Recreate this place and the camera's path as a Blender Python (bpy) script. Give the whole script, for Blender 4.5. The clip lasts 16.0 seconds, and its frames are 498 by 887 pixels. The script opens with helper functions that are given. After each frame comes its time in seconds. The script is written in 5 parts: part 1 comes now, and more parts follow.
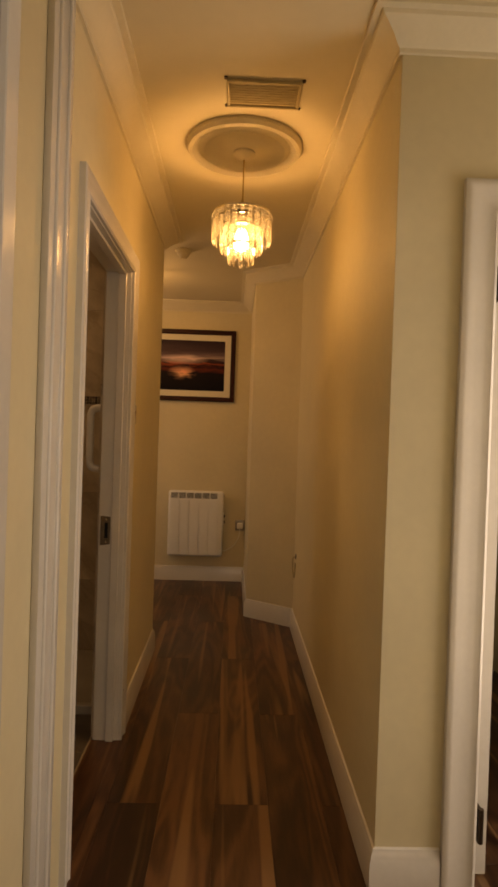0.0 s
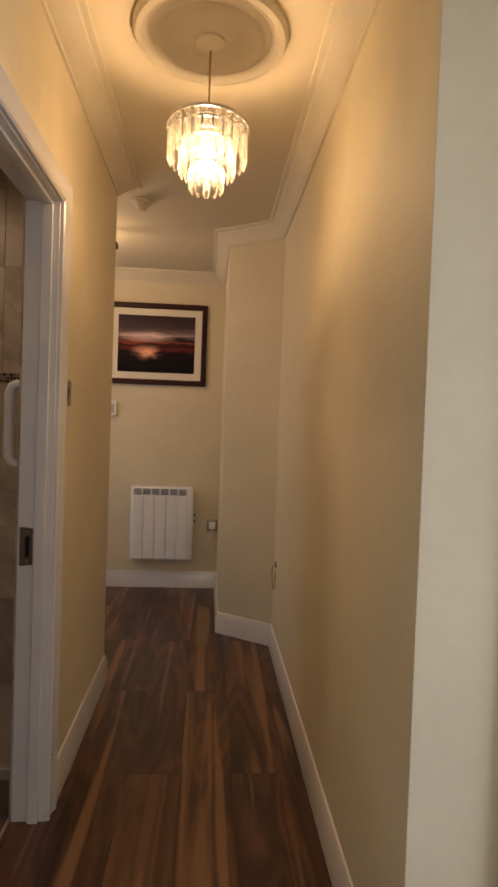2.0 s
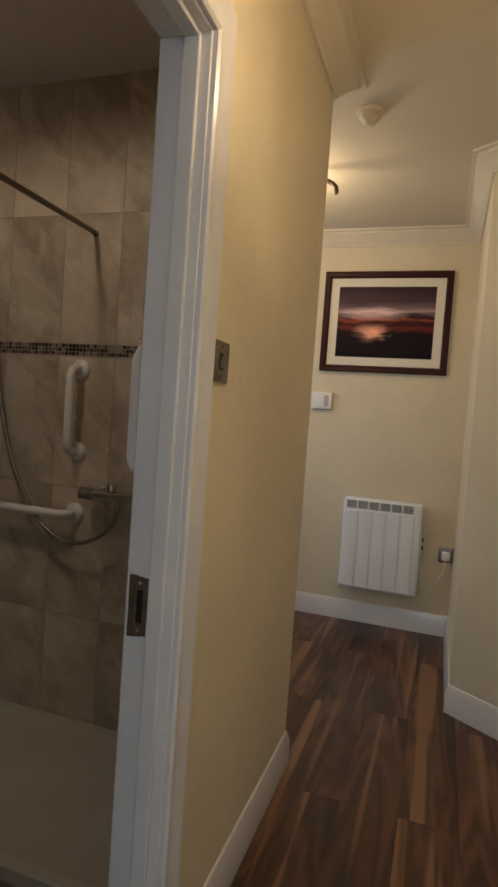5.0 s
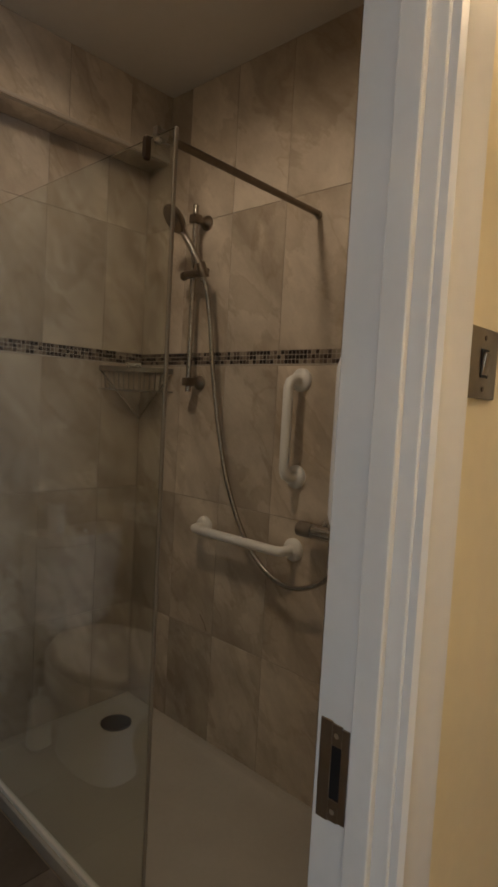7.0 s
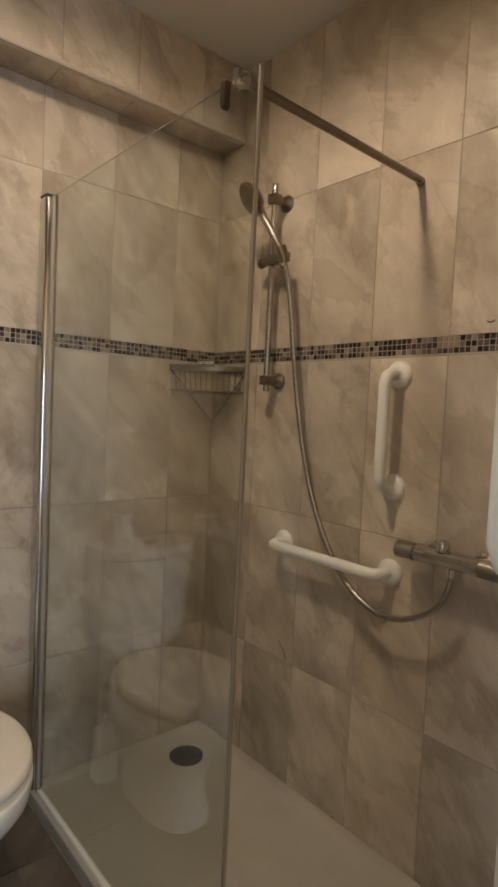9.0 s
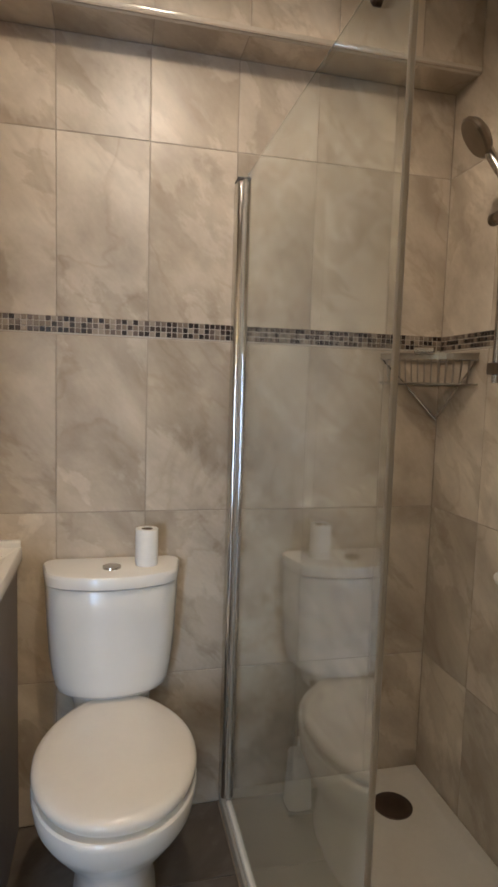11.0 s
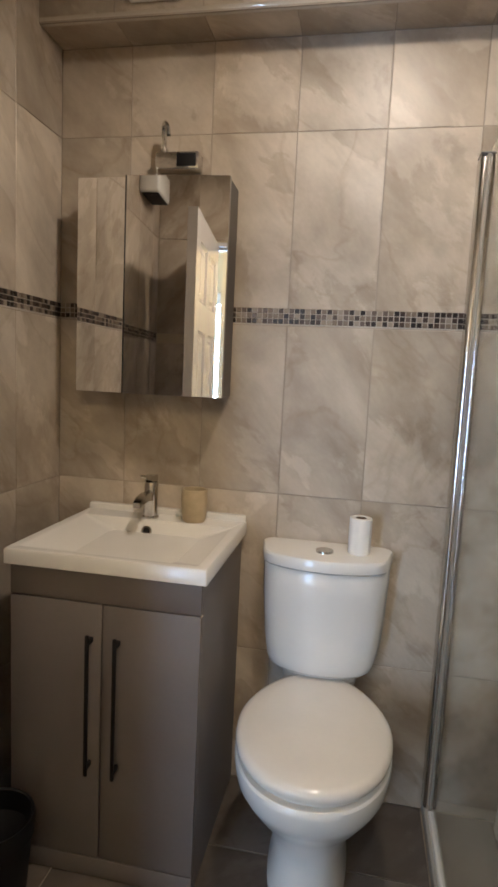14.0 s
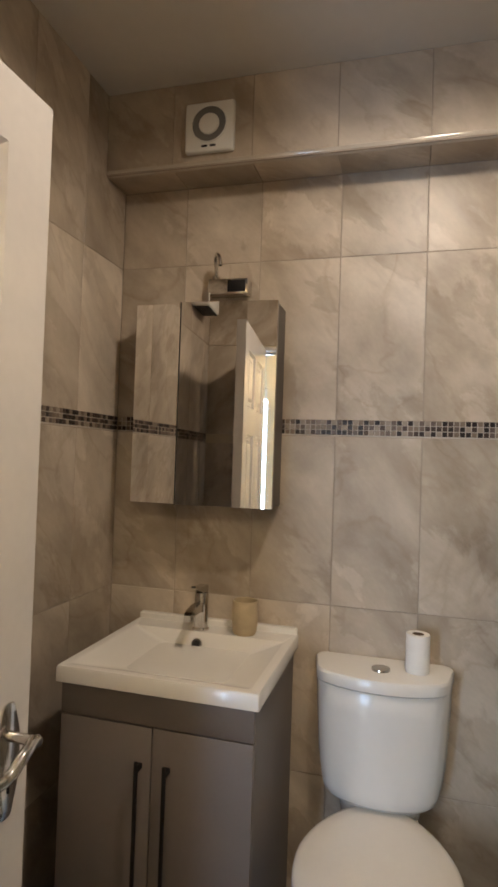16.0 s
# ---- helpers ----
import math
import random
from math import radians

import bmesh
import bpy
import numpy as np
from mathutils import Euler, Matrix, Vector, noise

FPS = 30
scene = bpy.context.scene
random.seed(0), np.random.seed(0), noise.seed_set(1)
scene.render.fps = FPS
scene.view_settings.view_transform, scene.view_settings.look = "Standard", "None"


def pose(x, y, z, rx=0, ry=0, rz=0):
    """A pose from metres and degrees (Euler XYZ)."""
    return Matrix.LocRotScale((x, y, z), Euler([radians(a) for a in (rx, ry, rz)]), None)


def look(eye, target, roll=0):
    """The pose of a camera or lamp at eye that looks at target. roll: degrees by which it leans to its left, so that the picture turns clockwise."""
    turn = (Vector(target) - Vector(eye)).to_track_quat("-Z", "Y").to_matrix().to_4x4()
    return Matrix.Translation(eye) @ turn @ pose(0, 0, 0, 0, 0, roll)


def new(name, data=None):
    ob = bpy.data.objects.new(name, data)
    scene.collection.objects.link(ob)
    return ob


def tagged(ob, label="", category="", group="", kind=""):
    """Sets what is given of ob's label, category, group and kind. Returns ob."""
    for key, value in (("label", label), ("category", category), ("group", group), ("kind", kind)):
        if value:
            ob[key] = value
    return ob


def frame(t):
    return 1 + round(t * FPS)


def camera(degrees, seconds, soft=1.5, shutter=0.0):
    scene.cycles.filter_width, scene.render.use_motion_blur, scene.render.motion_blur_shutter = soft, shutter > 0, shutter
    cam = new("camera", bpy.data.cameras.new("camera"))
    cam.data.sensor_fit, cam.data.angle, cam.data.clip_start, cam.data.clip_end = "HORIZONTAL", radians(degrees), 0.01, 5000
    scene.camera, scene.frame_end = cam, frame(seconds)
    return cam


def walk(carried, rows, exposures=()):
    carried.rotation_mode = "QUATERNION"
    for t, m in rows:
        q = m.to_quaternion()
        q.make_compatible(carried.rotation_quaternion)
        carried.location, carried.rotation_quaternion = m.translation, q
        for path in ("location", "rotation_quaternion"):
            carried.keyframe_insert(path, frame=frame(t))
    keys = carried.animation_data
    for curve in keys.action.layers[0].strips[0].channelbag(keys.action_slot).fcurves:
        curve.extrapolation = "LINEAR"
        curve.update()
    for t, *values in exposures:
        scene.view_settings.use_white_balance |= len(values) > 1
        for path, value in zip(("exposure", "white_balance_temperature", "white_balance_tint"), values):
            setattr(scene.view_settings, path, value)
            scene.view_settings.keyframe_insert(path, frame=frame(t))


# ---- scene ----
cam = camera(46.4, 16.0, soft=2.9)
PATH = [
    (0, (0.198, 0.073, 1.299), (0.253, 2.072, 1.278), 1.9),
    (0.5, (0.191, 0.191, 1.295), (0.331, 2.186, 1.269), 1.7),
    (1, (0.210, 0.364, 1.299), (0.367, 2.358, 1.267), 1.7),
    (1.5, (0.228, 0.500, 1.287), (0.378, 2.494, 1.247), 1.9),
    (2, (0.241, 0.655, 1.284), (0.377, 2.65, 1.234), 2.0),
    (2.5, (0.238, 0.824, 1.288), (0.355, 2.82, 1.236), 2.6),
    (3, (0.228, 0.937, 1.288), (0.322, 2.934, 1.243), 3.2),
    (3.5, (0.267, 1.099, 1.288), (0.168, 3.096, 1.234), 3.4),
    (4, (0.323, 1.246, 1.286), (-0.072, 3.205, 1.216), 3.4),
    (4.2, (0.309, 1.310, 1.272), (-0.139, 3.258, 1.196), 3.6),
    (6.3, (0.075, 1.811, 1.310), (-0.965, 3.515, 1.184), 3.6),
    (6.5, (0.062, 1.860, 1.318), (-1.059, 3.51, 1.185), 3.4),
    (7, (0.038, 1.956, 1.320), (-1.32, 3.418, 1.186), 3.1),
    (7.5, (0.011, 2.011, 1.298), (-1.438, 3.386, 1.187), 3.0),
    (8, (-0.039, 2.038, 1.289), (-1.515, 3.383, 1.178), 3.1),
    (8.5, (-0.114, 2.047, 1.306), (-1.576, 3.407, 1.184), 2.9),
    (9, (-0.159, 2.084, 1.290), (-1.68, 3.378, 1.175), 2.7),
    (9.5, (-0.179, 2.190, 1.284), (-1.899, 3.203, 1.164), 2.3),
    (9.7, (-0.177, 2.227, 1.300), (-1.958, 3.126, 1.157), 2.1),
    (11.8, (-0.317, 2.467, 1.322), (-2.285, 2.656, 1.134), 2.0),
    (12, (-0.314, 2.475, 1.318), (-2.288, 2.57, 1.124), 2.0),
    (12.5, (-0.300, 2.485, 1.316), (-2.273, 2.443, 1.106), 2.1),
    (13, (-0.286, 2.496, 1.313), (-2.251, 2.337, 1.091), 2.4),
    (13.5, (-0.271, 2.493, 1.309), (-2.225, 2.239, 1.083), 2.7),
    (14, (-0.255, 2.483, 1.309), (-2.19, 2.12, 1.074), 2.7),
    (14.5, (-0.234, 2.463, 1.314), (-2.147, 2.005, 1.074), 2.5),
    (15, (-0.226, 2.453, 1.341), (-2.128, 1.935, 1.138), 2.3),
    (15.5, (-0.233, 2.457, 1.367), (-2.14, 1.923, 1.295), 2.1),
    (16, (-0.237, 2.472, 1.388), (-2.146, 1.944, 1.431), 1.9),
]
EXPOSURES = [(0.0, -1.74, 27000, 32), (0.5, -1.48, 19500, 31), (1.0, -1.24, 11300, 29), (1.5, -1.2, 9300, 26), (2.0, -1.18, 8000, 24), (3.0, -1.20, 7100, 25), (4.2, -1.14, 6400, 15), (6.3, -0.72, 6250, 10), (7.0, -0.62, 6550, 11), (7.5, -0.44, 6550, 11), (8.0, -0.06, 6400, 10), (8.5, 0.16, 6450, 10), (9.0, 0.45, 6400, 10), (9.7, 0.56, 6300, 10), (12.0, 0.60, 5700, 9), (14.0, 0.68, 5600, 9), (16.0, 0.50, 5900, 10)]
DAY, BATH, CHAND, CORNER = 50.0, 29.0, 28.0, 23.0   # watts of the window, the bathroom lamp, the chandelier and the lamp round the corner
walk(cam, [(t, look(eye, target, roll)) for t, eye, target, roll in PATH], EXPOSURES)

LX = 1.75                        # lobby's far wall

# ---- world and large lights ----
world = bpy.data.worlds.new("world")
scene.world = world
world.use_nodes = True
wn = world.node_tree
sky = wn.nodes.new("ShaderNodeTexSky")
sky.sky_type, sky.sun_disc = "NISHITA", False
sky.sun_elevation, sky.sun_rotation = radians(35), radians(140)
wn.links.new(sky.outputs[0], wn.nodes["Background"].inputs[0])
wn.nodes["Background"].inputs[1].default_value = 0.1


def lamp(name, kind, energy, color, m, size=0.1, size_y=None):
    data = bpy.data.lights.new(name, kind)
    data.energy, data.color = energy, color
    if kind == "AREA":
        data.size = size
        if size_y:
            data.shape, data.size_y = "RECTANGLE", size_y
    else:
        data.shadow_soft_size = size
    ob = new(name, data)
    ob.matrix_world = m
    return ob


# daylight through the lobby window, bathroom ceiling lamp, bulb of the chandelier, bulb round the corner
lamp("window_daylight", "AREA", DAY, (0.56, 0.75, 1.0), look((0.75, -1.712, 1.5), (0.75, 1.0, 1.3)), 1.42, 1.18)
lamp("glazed_door_daylight", "AREA", DAY * 1.05, (0.56, 0.75, 1.0), look((LX + 0.012, 1.36, 1.1), (0.0, 1.36, 1.1)), 0.58, 1.62)
down = lamp("bathroom_downlight", "SPOT", BATH, (1.0, 0.80, 0.59), pose(-1.12, 2.56, 2.475), 0.06)
down.data.spot_size, down.data.spot_blend = radians(176), 0.46
lamp("chandelier_bulb", "POINT", CHAND, (1.0, 0.75, 0.44), pose(0.205, 2.47, 2.105), 0.034)
lamp("corner_window_daylight", "AREA", DAY * 0.36, (0.56, 0.75, 1.0), look((-1.775, 4.45, 1.45), (0.0, 4.45, 1.2)), 0.86, 1.0)
lamp("corner_bulb", "POINT", CORNER, (1.0, 0.77, 0.48), pose(-0.69, 4.34, 2.31), 0.09)

# ---- materials ----


def nodes_of(name):
    m = bpy.data.materials.new(name)
    m.use_nodes = True
    t = m.node_tree
    return m, t, t.nodes["Principled BSDF"]


def mat(name, color, rough=0.5, metal=0.0, var=0.08, scale=6.0, bump=0.0, bump_scale=60.0, coat=0.0, spec=0.5, per_object=0.0):
    """A plain surface with stains and grain at two scales, and fine relief."""
    m, t, b = nodes_of(name)
    n, l = t.nodes, t.links
    b.inputs["Roughness"].default_value, b.inputs["Metallic"].default_value = rough, metal
    b.inputs["Coat Weight"].default_value, b.inputs["Specular IOR Level"].default_value = coat, spec
    tc = n.new("ShaderNodeTexCoord")
    big, fine = n.new("ShaderNodeTexNoise"), n.new("ShaderNodeTexNoise")
    big.inputs["Scale"].default_value, big.inputs["Detail"].default_value = scale, 6
    fine.inputs["Scale"].default_value, fine.inputs["Detail"].default_value = scale * 14, 3
    add = n.new("ShaderNodeMath")
    add.operation = "MULTIPLY_ADD"
    add.inputs[1].default_value = 0.35
    ramp = n.new("ShaderNodeValToRGB")
    ramp.color_ramp.elements[0].position, ramp.color_ramp.elements[1].position = 0.45, 0.9
    ramp.color_ramp.elements[0].color = (*[c * (1 - var) for c in color], 1)
    ramp.color_ramp.elements[1].color = (*[min(1, c * (1 + var)) for c in color], 1)
    for tex in (big, fine):
        l.new(tc.outputs["Object"], tex.inputs["Vector"])
    l.new(fine.outputs["Fac"], add.inputs[0])
    l.new(big.outputs["Fac"], add.inputs[2])
    l.new(add.outputs[0], ramp.inputs["Fac"])
    col = ramp.outputs["Color"]
    if per_object:
        info, hsv, mr = n.new("ShaderNodeObjectInfo"), n.new("ShaderNodeHueSaturation"), n.new("ShaderNodeMapRange")
        mr.inputs["To Min"].default_value, mr.inputs["To Max"].default_value = 1 - per_object, 1 + per_object
        l.new(info.outputs["Random"], mr.inputs["Value"])
        l.new(mr.outputs[0], hsv.inputs["Value"])
        l.new(col, hsv.inputs["Color"])
        col = hsv.outputs["Color"]
    l.new(col, b.inputs["Base Color"])
    rr = n.new("ShaderNodeMapRange")
    rr.inputs["To Min"].default_value, rr.inputs["To Max"].default_value = max(0.02, rough * 0.85), min(1, rough * 1.2)
    l.new(big.outputs["Fac"], rr.inputs["Value"])
    l.new(rr.outputs[0], b.inputs["Roughness"])
    if bump:
        bt, bn = n.new("ShaderNodeTexNoise"), n.new("ShaderNodeBump")
        bt.inputs["Scale"].default_value, bt.inputs["Detail"].default_value = bump_scale, 4
        bn.inputs["Strength"].default_value, bn.inputs["Distance"].default_value = bump, 0.004
        l.new(tc.outputs["Object"], bt.inputs["Vector"])
        l.new(bt.outputs["Fac"], bn.inputs["Height"])
        l.new(bn.outputs["Normal"], b.inputs["Normal"])
    return m


def stone_tile(name, dark, light, rough=0.28, scale=3.2):
    """Glazed stone-look tile: clouds, diagonal veins and a shade of its own for each tile."""
    m, t, b = nodes_of(name)
    n, l = t.nodes, t.links
    tc, info = n.new("ShaderNodeTexCoord"), n.new("ShaderNodeObjectInfo")
    off = n.new("ShaderNodeVectorMath")
    off.operation = "MULTIPLY_ADD"
    off.inputs[1].default_value = (37.0, 61.0, 23.0)
    l.new(info.outputs["Random"], off.inputs[0])
    l.new(tc.outputs["Object"], off.inputs[2])
    turn, stretch = n.new("ShaderNodeMapping"), n.new("ShaderNodeMapping")
    turn.inputs["Rotation"].default_value = (0.0, 0.72, 0.0)
    stretch.inputs["Scale"].default_value = (1.35, 1.0, 0.72)
    l.new(off.outputs[0], turn.inputs["Vector"])
    l.new(turn.outputs[0], stretch.inputs["Vector"])
    cloud, vein, grain, patch = (n.new("ShaderNodeTexNoise") for _ in range(4))
    cloud.inputs["Scale"].default_value, cloud.inputs["Detail"].default_value, cloud.inputs["Roughness"].default_value, cloud.inputs["Distortion"].default_value = scale * 1.3, 5, 0.55, 0.3
    vein.inputs["Scale"].default_value, vein.inputs["Detail"].default_value, vein.inputs["Distortion"].default_value = scale * 0.6, 7, 0.5
    patch.inputs["Scale"].default_value, patch.inputs["Detail"].default_value, patch.inputs["Roughness"].default_value, patch.inputs["Distortion"].default_value = scale * 0.9, 8, 0.6, 0.4
    grain.inputs["Scale"].default_value, grain.inputs["Detail"].default_value = scale * 26, 4
    for tex in (cloud, vein, grain, patch):
        l.new(stretch.outputs[0], tex.inputs["Vector"])
    ramp = n.new("ShaderNodeValToRGB")
    ramp.color_ramp.elements[0].position, ramp.color_ramp.elements[1].position = 0.33, 0.66
    ramp.color_ramp.elements[0].color, ramp.color_ramp.elements[1].color = (*dark, 1), (*light, 1)
    l.new(cloud.outputs["Fac"], ramp.inputs["Fac"])
    vr = n.new("ShaderNodeValToRGB")
    vr.color_ramp.elements[0].position, vr.color_ramp.elements[0].color = 0.482, (1, 1, 1, 1)
    vr.color_ramp.elements[1].position, vr.color_ramp.elements[1].color = 0.512, (1, 1, 1, 1)
    mid = vr.color_ramp.elements.new(0.5)
    mid.color = (0.74, 0.68, 0.61, 1)
    l.new(vein.outputs["Fac"], vr.inputs["Fac"])
    pr = n.new("ShaderNodeValToRGB")
    pe = pr.color_ramp.elements
    pe[0].position, pe[0].color = 0.34, (0.96, 0.955, 0.945, 1)
    pe[1].position, pe[1].color = 0.80, (0.95, 0.945, 0.93, 1)
    pe.new(0.48).color = (0.87, 0.85, 0.82, 1)
    pe.new(0.51).color = (1.06, 1.065, 1.07, 1)
    l.new(patch.outputs["Fac"], pr.inputs["Fac"])
    mul, mul2 = n.new("ShaderNodeMix"), n.new("ShaderNodeMix")
    for mx_, amount in ((mul, 0.42), (mul2, 0.9)):
        mx_.data_type, mx_.blend_type = "RGBA", "MULTIPLY"
        mx_.inputs["Factor"].default_value = amount
    l.new(ramp.outputs["Color"], mul2.inputs["A"])
    l.new(pr.outputs["Color"], mul2.inputs["B"])
    l.new(mul2.outputs["Result"], mul.inputs["A"])
    l.new(vr.outputs["Color"], mul.inputs["B"])
    gr = n.new("ShaderNodeMapRange")
    gr.inputs["To Min"].default_value, gr.inputs["To Max"].default_value = 0.93, 1.07
    l.new(grain.outputs["Fac"], gr.inputs["Value"])
    sh = n.new("ShaderNodeMapRange")
    sh.inputs["To Min"].default_value, sh.inputs["To Max"].default_value = 0.84, 1.09
    l.new(info.outputs["Random"], sh.inputs["Value"])
    both = n.new("ShaderNodeMath")
    both.operation = "MULTIPLY"
    l.new(gr.outputs[0], both.inputs[0])
    l.new(sh.outputs[0], both.inputs[1])
    hsv = n.new("ShaderNodeHueSaturation")
    l.new(both.outputs[0], hsv.inputs["Value"])
    l.new(mul.outputs["Result"], hsv.inputs["Color"])
    l.new(hsv.outputs["Color"], b.inputs["Base Color"])
    rr = n.new("ShaderNodeMapRange")
    rr.inputs["To Min"].default_value, rr.inputs["To Max"].default_value = rough * 0.8, rough * 1.3
    l.new(cloud.outputs["Fac"], rr.inputs["Value"])
    l.new(rr.outputs[0], b.inputs["Roughness"])
    bn = n.new("ShaderNodeBump")
    b.inputs["Specular IOR Level"].default_value = 0.3
    bn.inputs["Strength"].default_value, bn.inputs["Distance"].default_value = 0.12, 0.002
    l.new(cloud.outputs["Fac"], bn.inputs["Height"])
    l.new(bn.outputs["Normal"], b.inputs["Normal"])
    return m


def plank_wood(name):
    """Dark laminate with long streaks, lighter sapwood bands and a shade of its own for each board."""
    m, t, b = nodes_of(name)
    n, l = t.nodes, t.links
    tc, info = n.new("ShaderNodeTexCoord"), n.new("ShaderNodeObjectInfo")
    off = n.new("ShaderNodeVectorMath")
    off.operation = "MULTIPLY_ADD"
    off.inputs[1].default_value = (53.0, 17.0, 29.0)
    l.new(info.outputs["Random"], off.inputs[0])
    l.new(tc.outputs["Object"], off.inputs[2])
    st, lo = n.new("ShaderNodeMapping"), n.new("ShaderNodeMapping")
    st.inputs["Scale"].default_value, lo.inputs["Scale"].default_value = (5.5, 0.85, 1.0), (17.0, 0.55, 1.0)
    l.new(off.outputs[0], st.inputs["Vector"])
    l.new(off.outputs[0], lo.inputs["Vector"])
    a, f, r, sap = (n.new("ShaderNodeTexNoise") for _ in range(4))
    a.inputs["Scale"].default_value, a.inputs["Detail"].default_value, a.inputs["Distortion"].default_value = 0.95, 1.5, 0.5
    f.inputs["Scale"].default_value, f.inputs["Detail"].default_value = 14.0, 6
    r.inputs["Scale"].default_value, r.inputs["Detail"].default_value = 2.5, 3
    sap.inputs["Scale"].default_value, sap.inputs["Detail"].default_value, sap.inputs["Distortion"].default_value = 1.0, 1.2, 0.5
    l.new(st.outputs[0], a.inputs["Vector"])
    l.new(st.outputs[0], f.inputs["Vector"])
    l.new(lo.outputs[0], sap.inputs["Vector"])
    l.new(tc.outputs["Object"], r.inputs["Vector"])
    # growth rings: contour lines of a stretched noise, so that they close into cathedral arches
    rings, wave = n.new("ShaderNodeMath"), n.new("ShaderNodeMath")
    rings.operation, wave.operation = "MULTIPLY", "SINE"
    rings.inputs[1].default_value = 62.0
    l.new(a.outputs["Fac"], rings.inputs[0])
    l.new(rings.outputs[0], wave.inputs[0])
    tone, tone2, tone3 = (n.new("ShaderNodeMath") for _ in range(3))
    for node, k in ((tone, 0.105), (tone2, 0.34), (tone3, 1.0)):
        node.operation = "MULTIPLY_ADD"
        node.inputs[1].default_value = k
    l.new(wave.outputs[0], tone.inputs[0])
    l.new(a.outputs["Fac"], tone.inputs[2])
    l.new(f.outputs["Fac"], tone2.inputs[0])
    l.new(tone.outputs[0], tone2.inputs[2])
    sh = n.new("ShaderNodeMapRange")
    sh.inputs["To Min"].default_value, sh.inputs["To Max"].default_value = -0.24, -0.12
    l.new(info.outputs["Random"], sh.inputs["Value"])
    l.new(tone2.outputs[0], tone3.inputs[0])
    l.new(sh.outputs[0], tone3.inputs[2])
    ramp = n.new("ShaderNodeValToRGB")
    e = ramp.color_ramp.elements
    e[0].position, e[0].color = 0.28, (0.026, 0.009, 0.005, 1)
    e[1].position, e[1].color = 0.78, (0.150, 0.064, 0.033, 1)
    e.new(0.50).color = (0.066, 0.025, 0.013, 1)
    l.new(tone3.outputs[0], ramp.inputs["Fac"])
    # pale sapwood streaks
    sr, mixs = n.new("ShaderNodeMapRange"), n.new("ShaderNodeMix")
    sr.inputs["From Min"].default_value, sr.inputs["From Max"].default_value, sr.inputs["To Max"].default_value = 0.575, 0.650, 0.76
    mixs.data_type = "RGBA"
    mixs.inputs["B"].default_value = (0.250, 0.128, 0.066, 1)
    l.new(sap.outputs["Fac"], sr.inputs["Value"])
    l.new(sr.outputs[0], mixs.inputs["Factor"])
    l.new(ramp.outputs["Color"], mixs.inputs["A"])
    l.new(mixs.outputs["Result"], b.inputs["Base Color"])
    rr = n.new("ShaderNodeMapRange")
    rr.inputs["To Min"].default_value, rr.inputs["To Max"].default_value = 0.26, 0.42
    l.new(r.outputs["Fac"], rr.inputs["Value"])
    l.new(rr.outputs[0], b.inputs["Roughness"])
    bn = n.new("ShaderNodeBump")
    bn.inputs["Strength"].default_value, bn.inputs["Distance"].default_value = 0.15, 0.001
    l.new(f.outputs["Fac"], bn.inputs["Height"])
    l.new(bn.outputs["Normal"], b.inputs["Normal"])
    return m


def mosaic_glass(name):
    m, t, b = nodes_of(name)
    n, l = t.nodes, t.links
    info, ramp, geo, add = n.new("ShaderNodeObjectInfo"), n.new("ShaderNodeValToRGB"), n.new("ShaderNodeNewGeometry"), n.new("ShaderNodeMath")
    add.operation = "ADD"
    fr = n.new("ShaderNodeMath")
    fr.operation = "FRACT"
    l.new(info.outputs["Random"], add.inputs[0])
    l.new(geo.outputs["Random Per Island"], add.inputs[1])
    l.new(add.outputs[0], fr.inputs[0])
    ramp.color_ramp.interpolation = "CONSTANT"
    e = ramp.color_ramp.elements
    e[0].position, e[0].color = 0.0, (0.020, 0.013, 0.011, 1)
    e[1].position, e[1].color = 0.31, (0.055, 0.034, 0.026, 1)
    e.new(0.46).color = (0.20, 0.15, 0.11, 1)
    e.new(0.64).color = (0.30, 0.245, 0.19, 1)
    e.new(0.82).color = (0.13, 0.095, 0.075, 1)
    l.new(fr.outputs[0], ramp.inputs["Fac"])
    l.new(ramp.outputs["Color"], b.inputs["Base Color"])
    b.inputs["Roughness"].default_value, b.inputs["Specular IOR Level"].default_value = 0.3, 0.35
    return m


def clear_glass(name, tint=(0.93, 0.97, 0.95)):
    m, t, b = nodes_of(name)
    b.inputs["Base Color"].default_value = (*tint, 1)
    b.inputs["Transmission Weight"].default_value, b.inputs["Roughness"].default_value, b.inputs["IOR"].default_value = 1.0, 0.0, 1.5
    return m


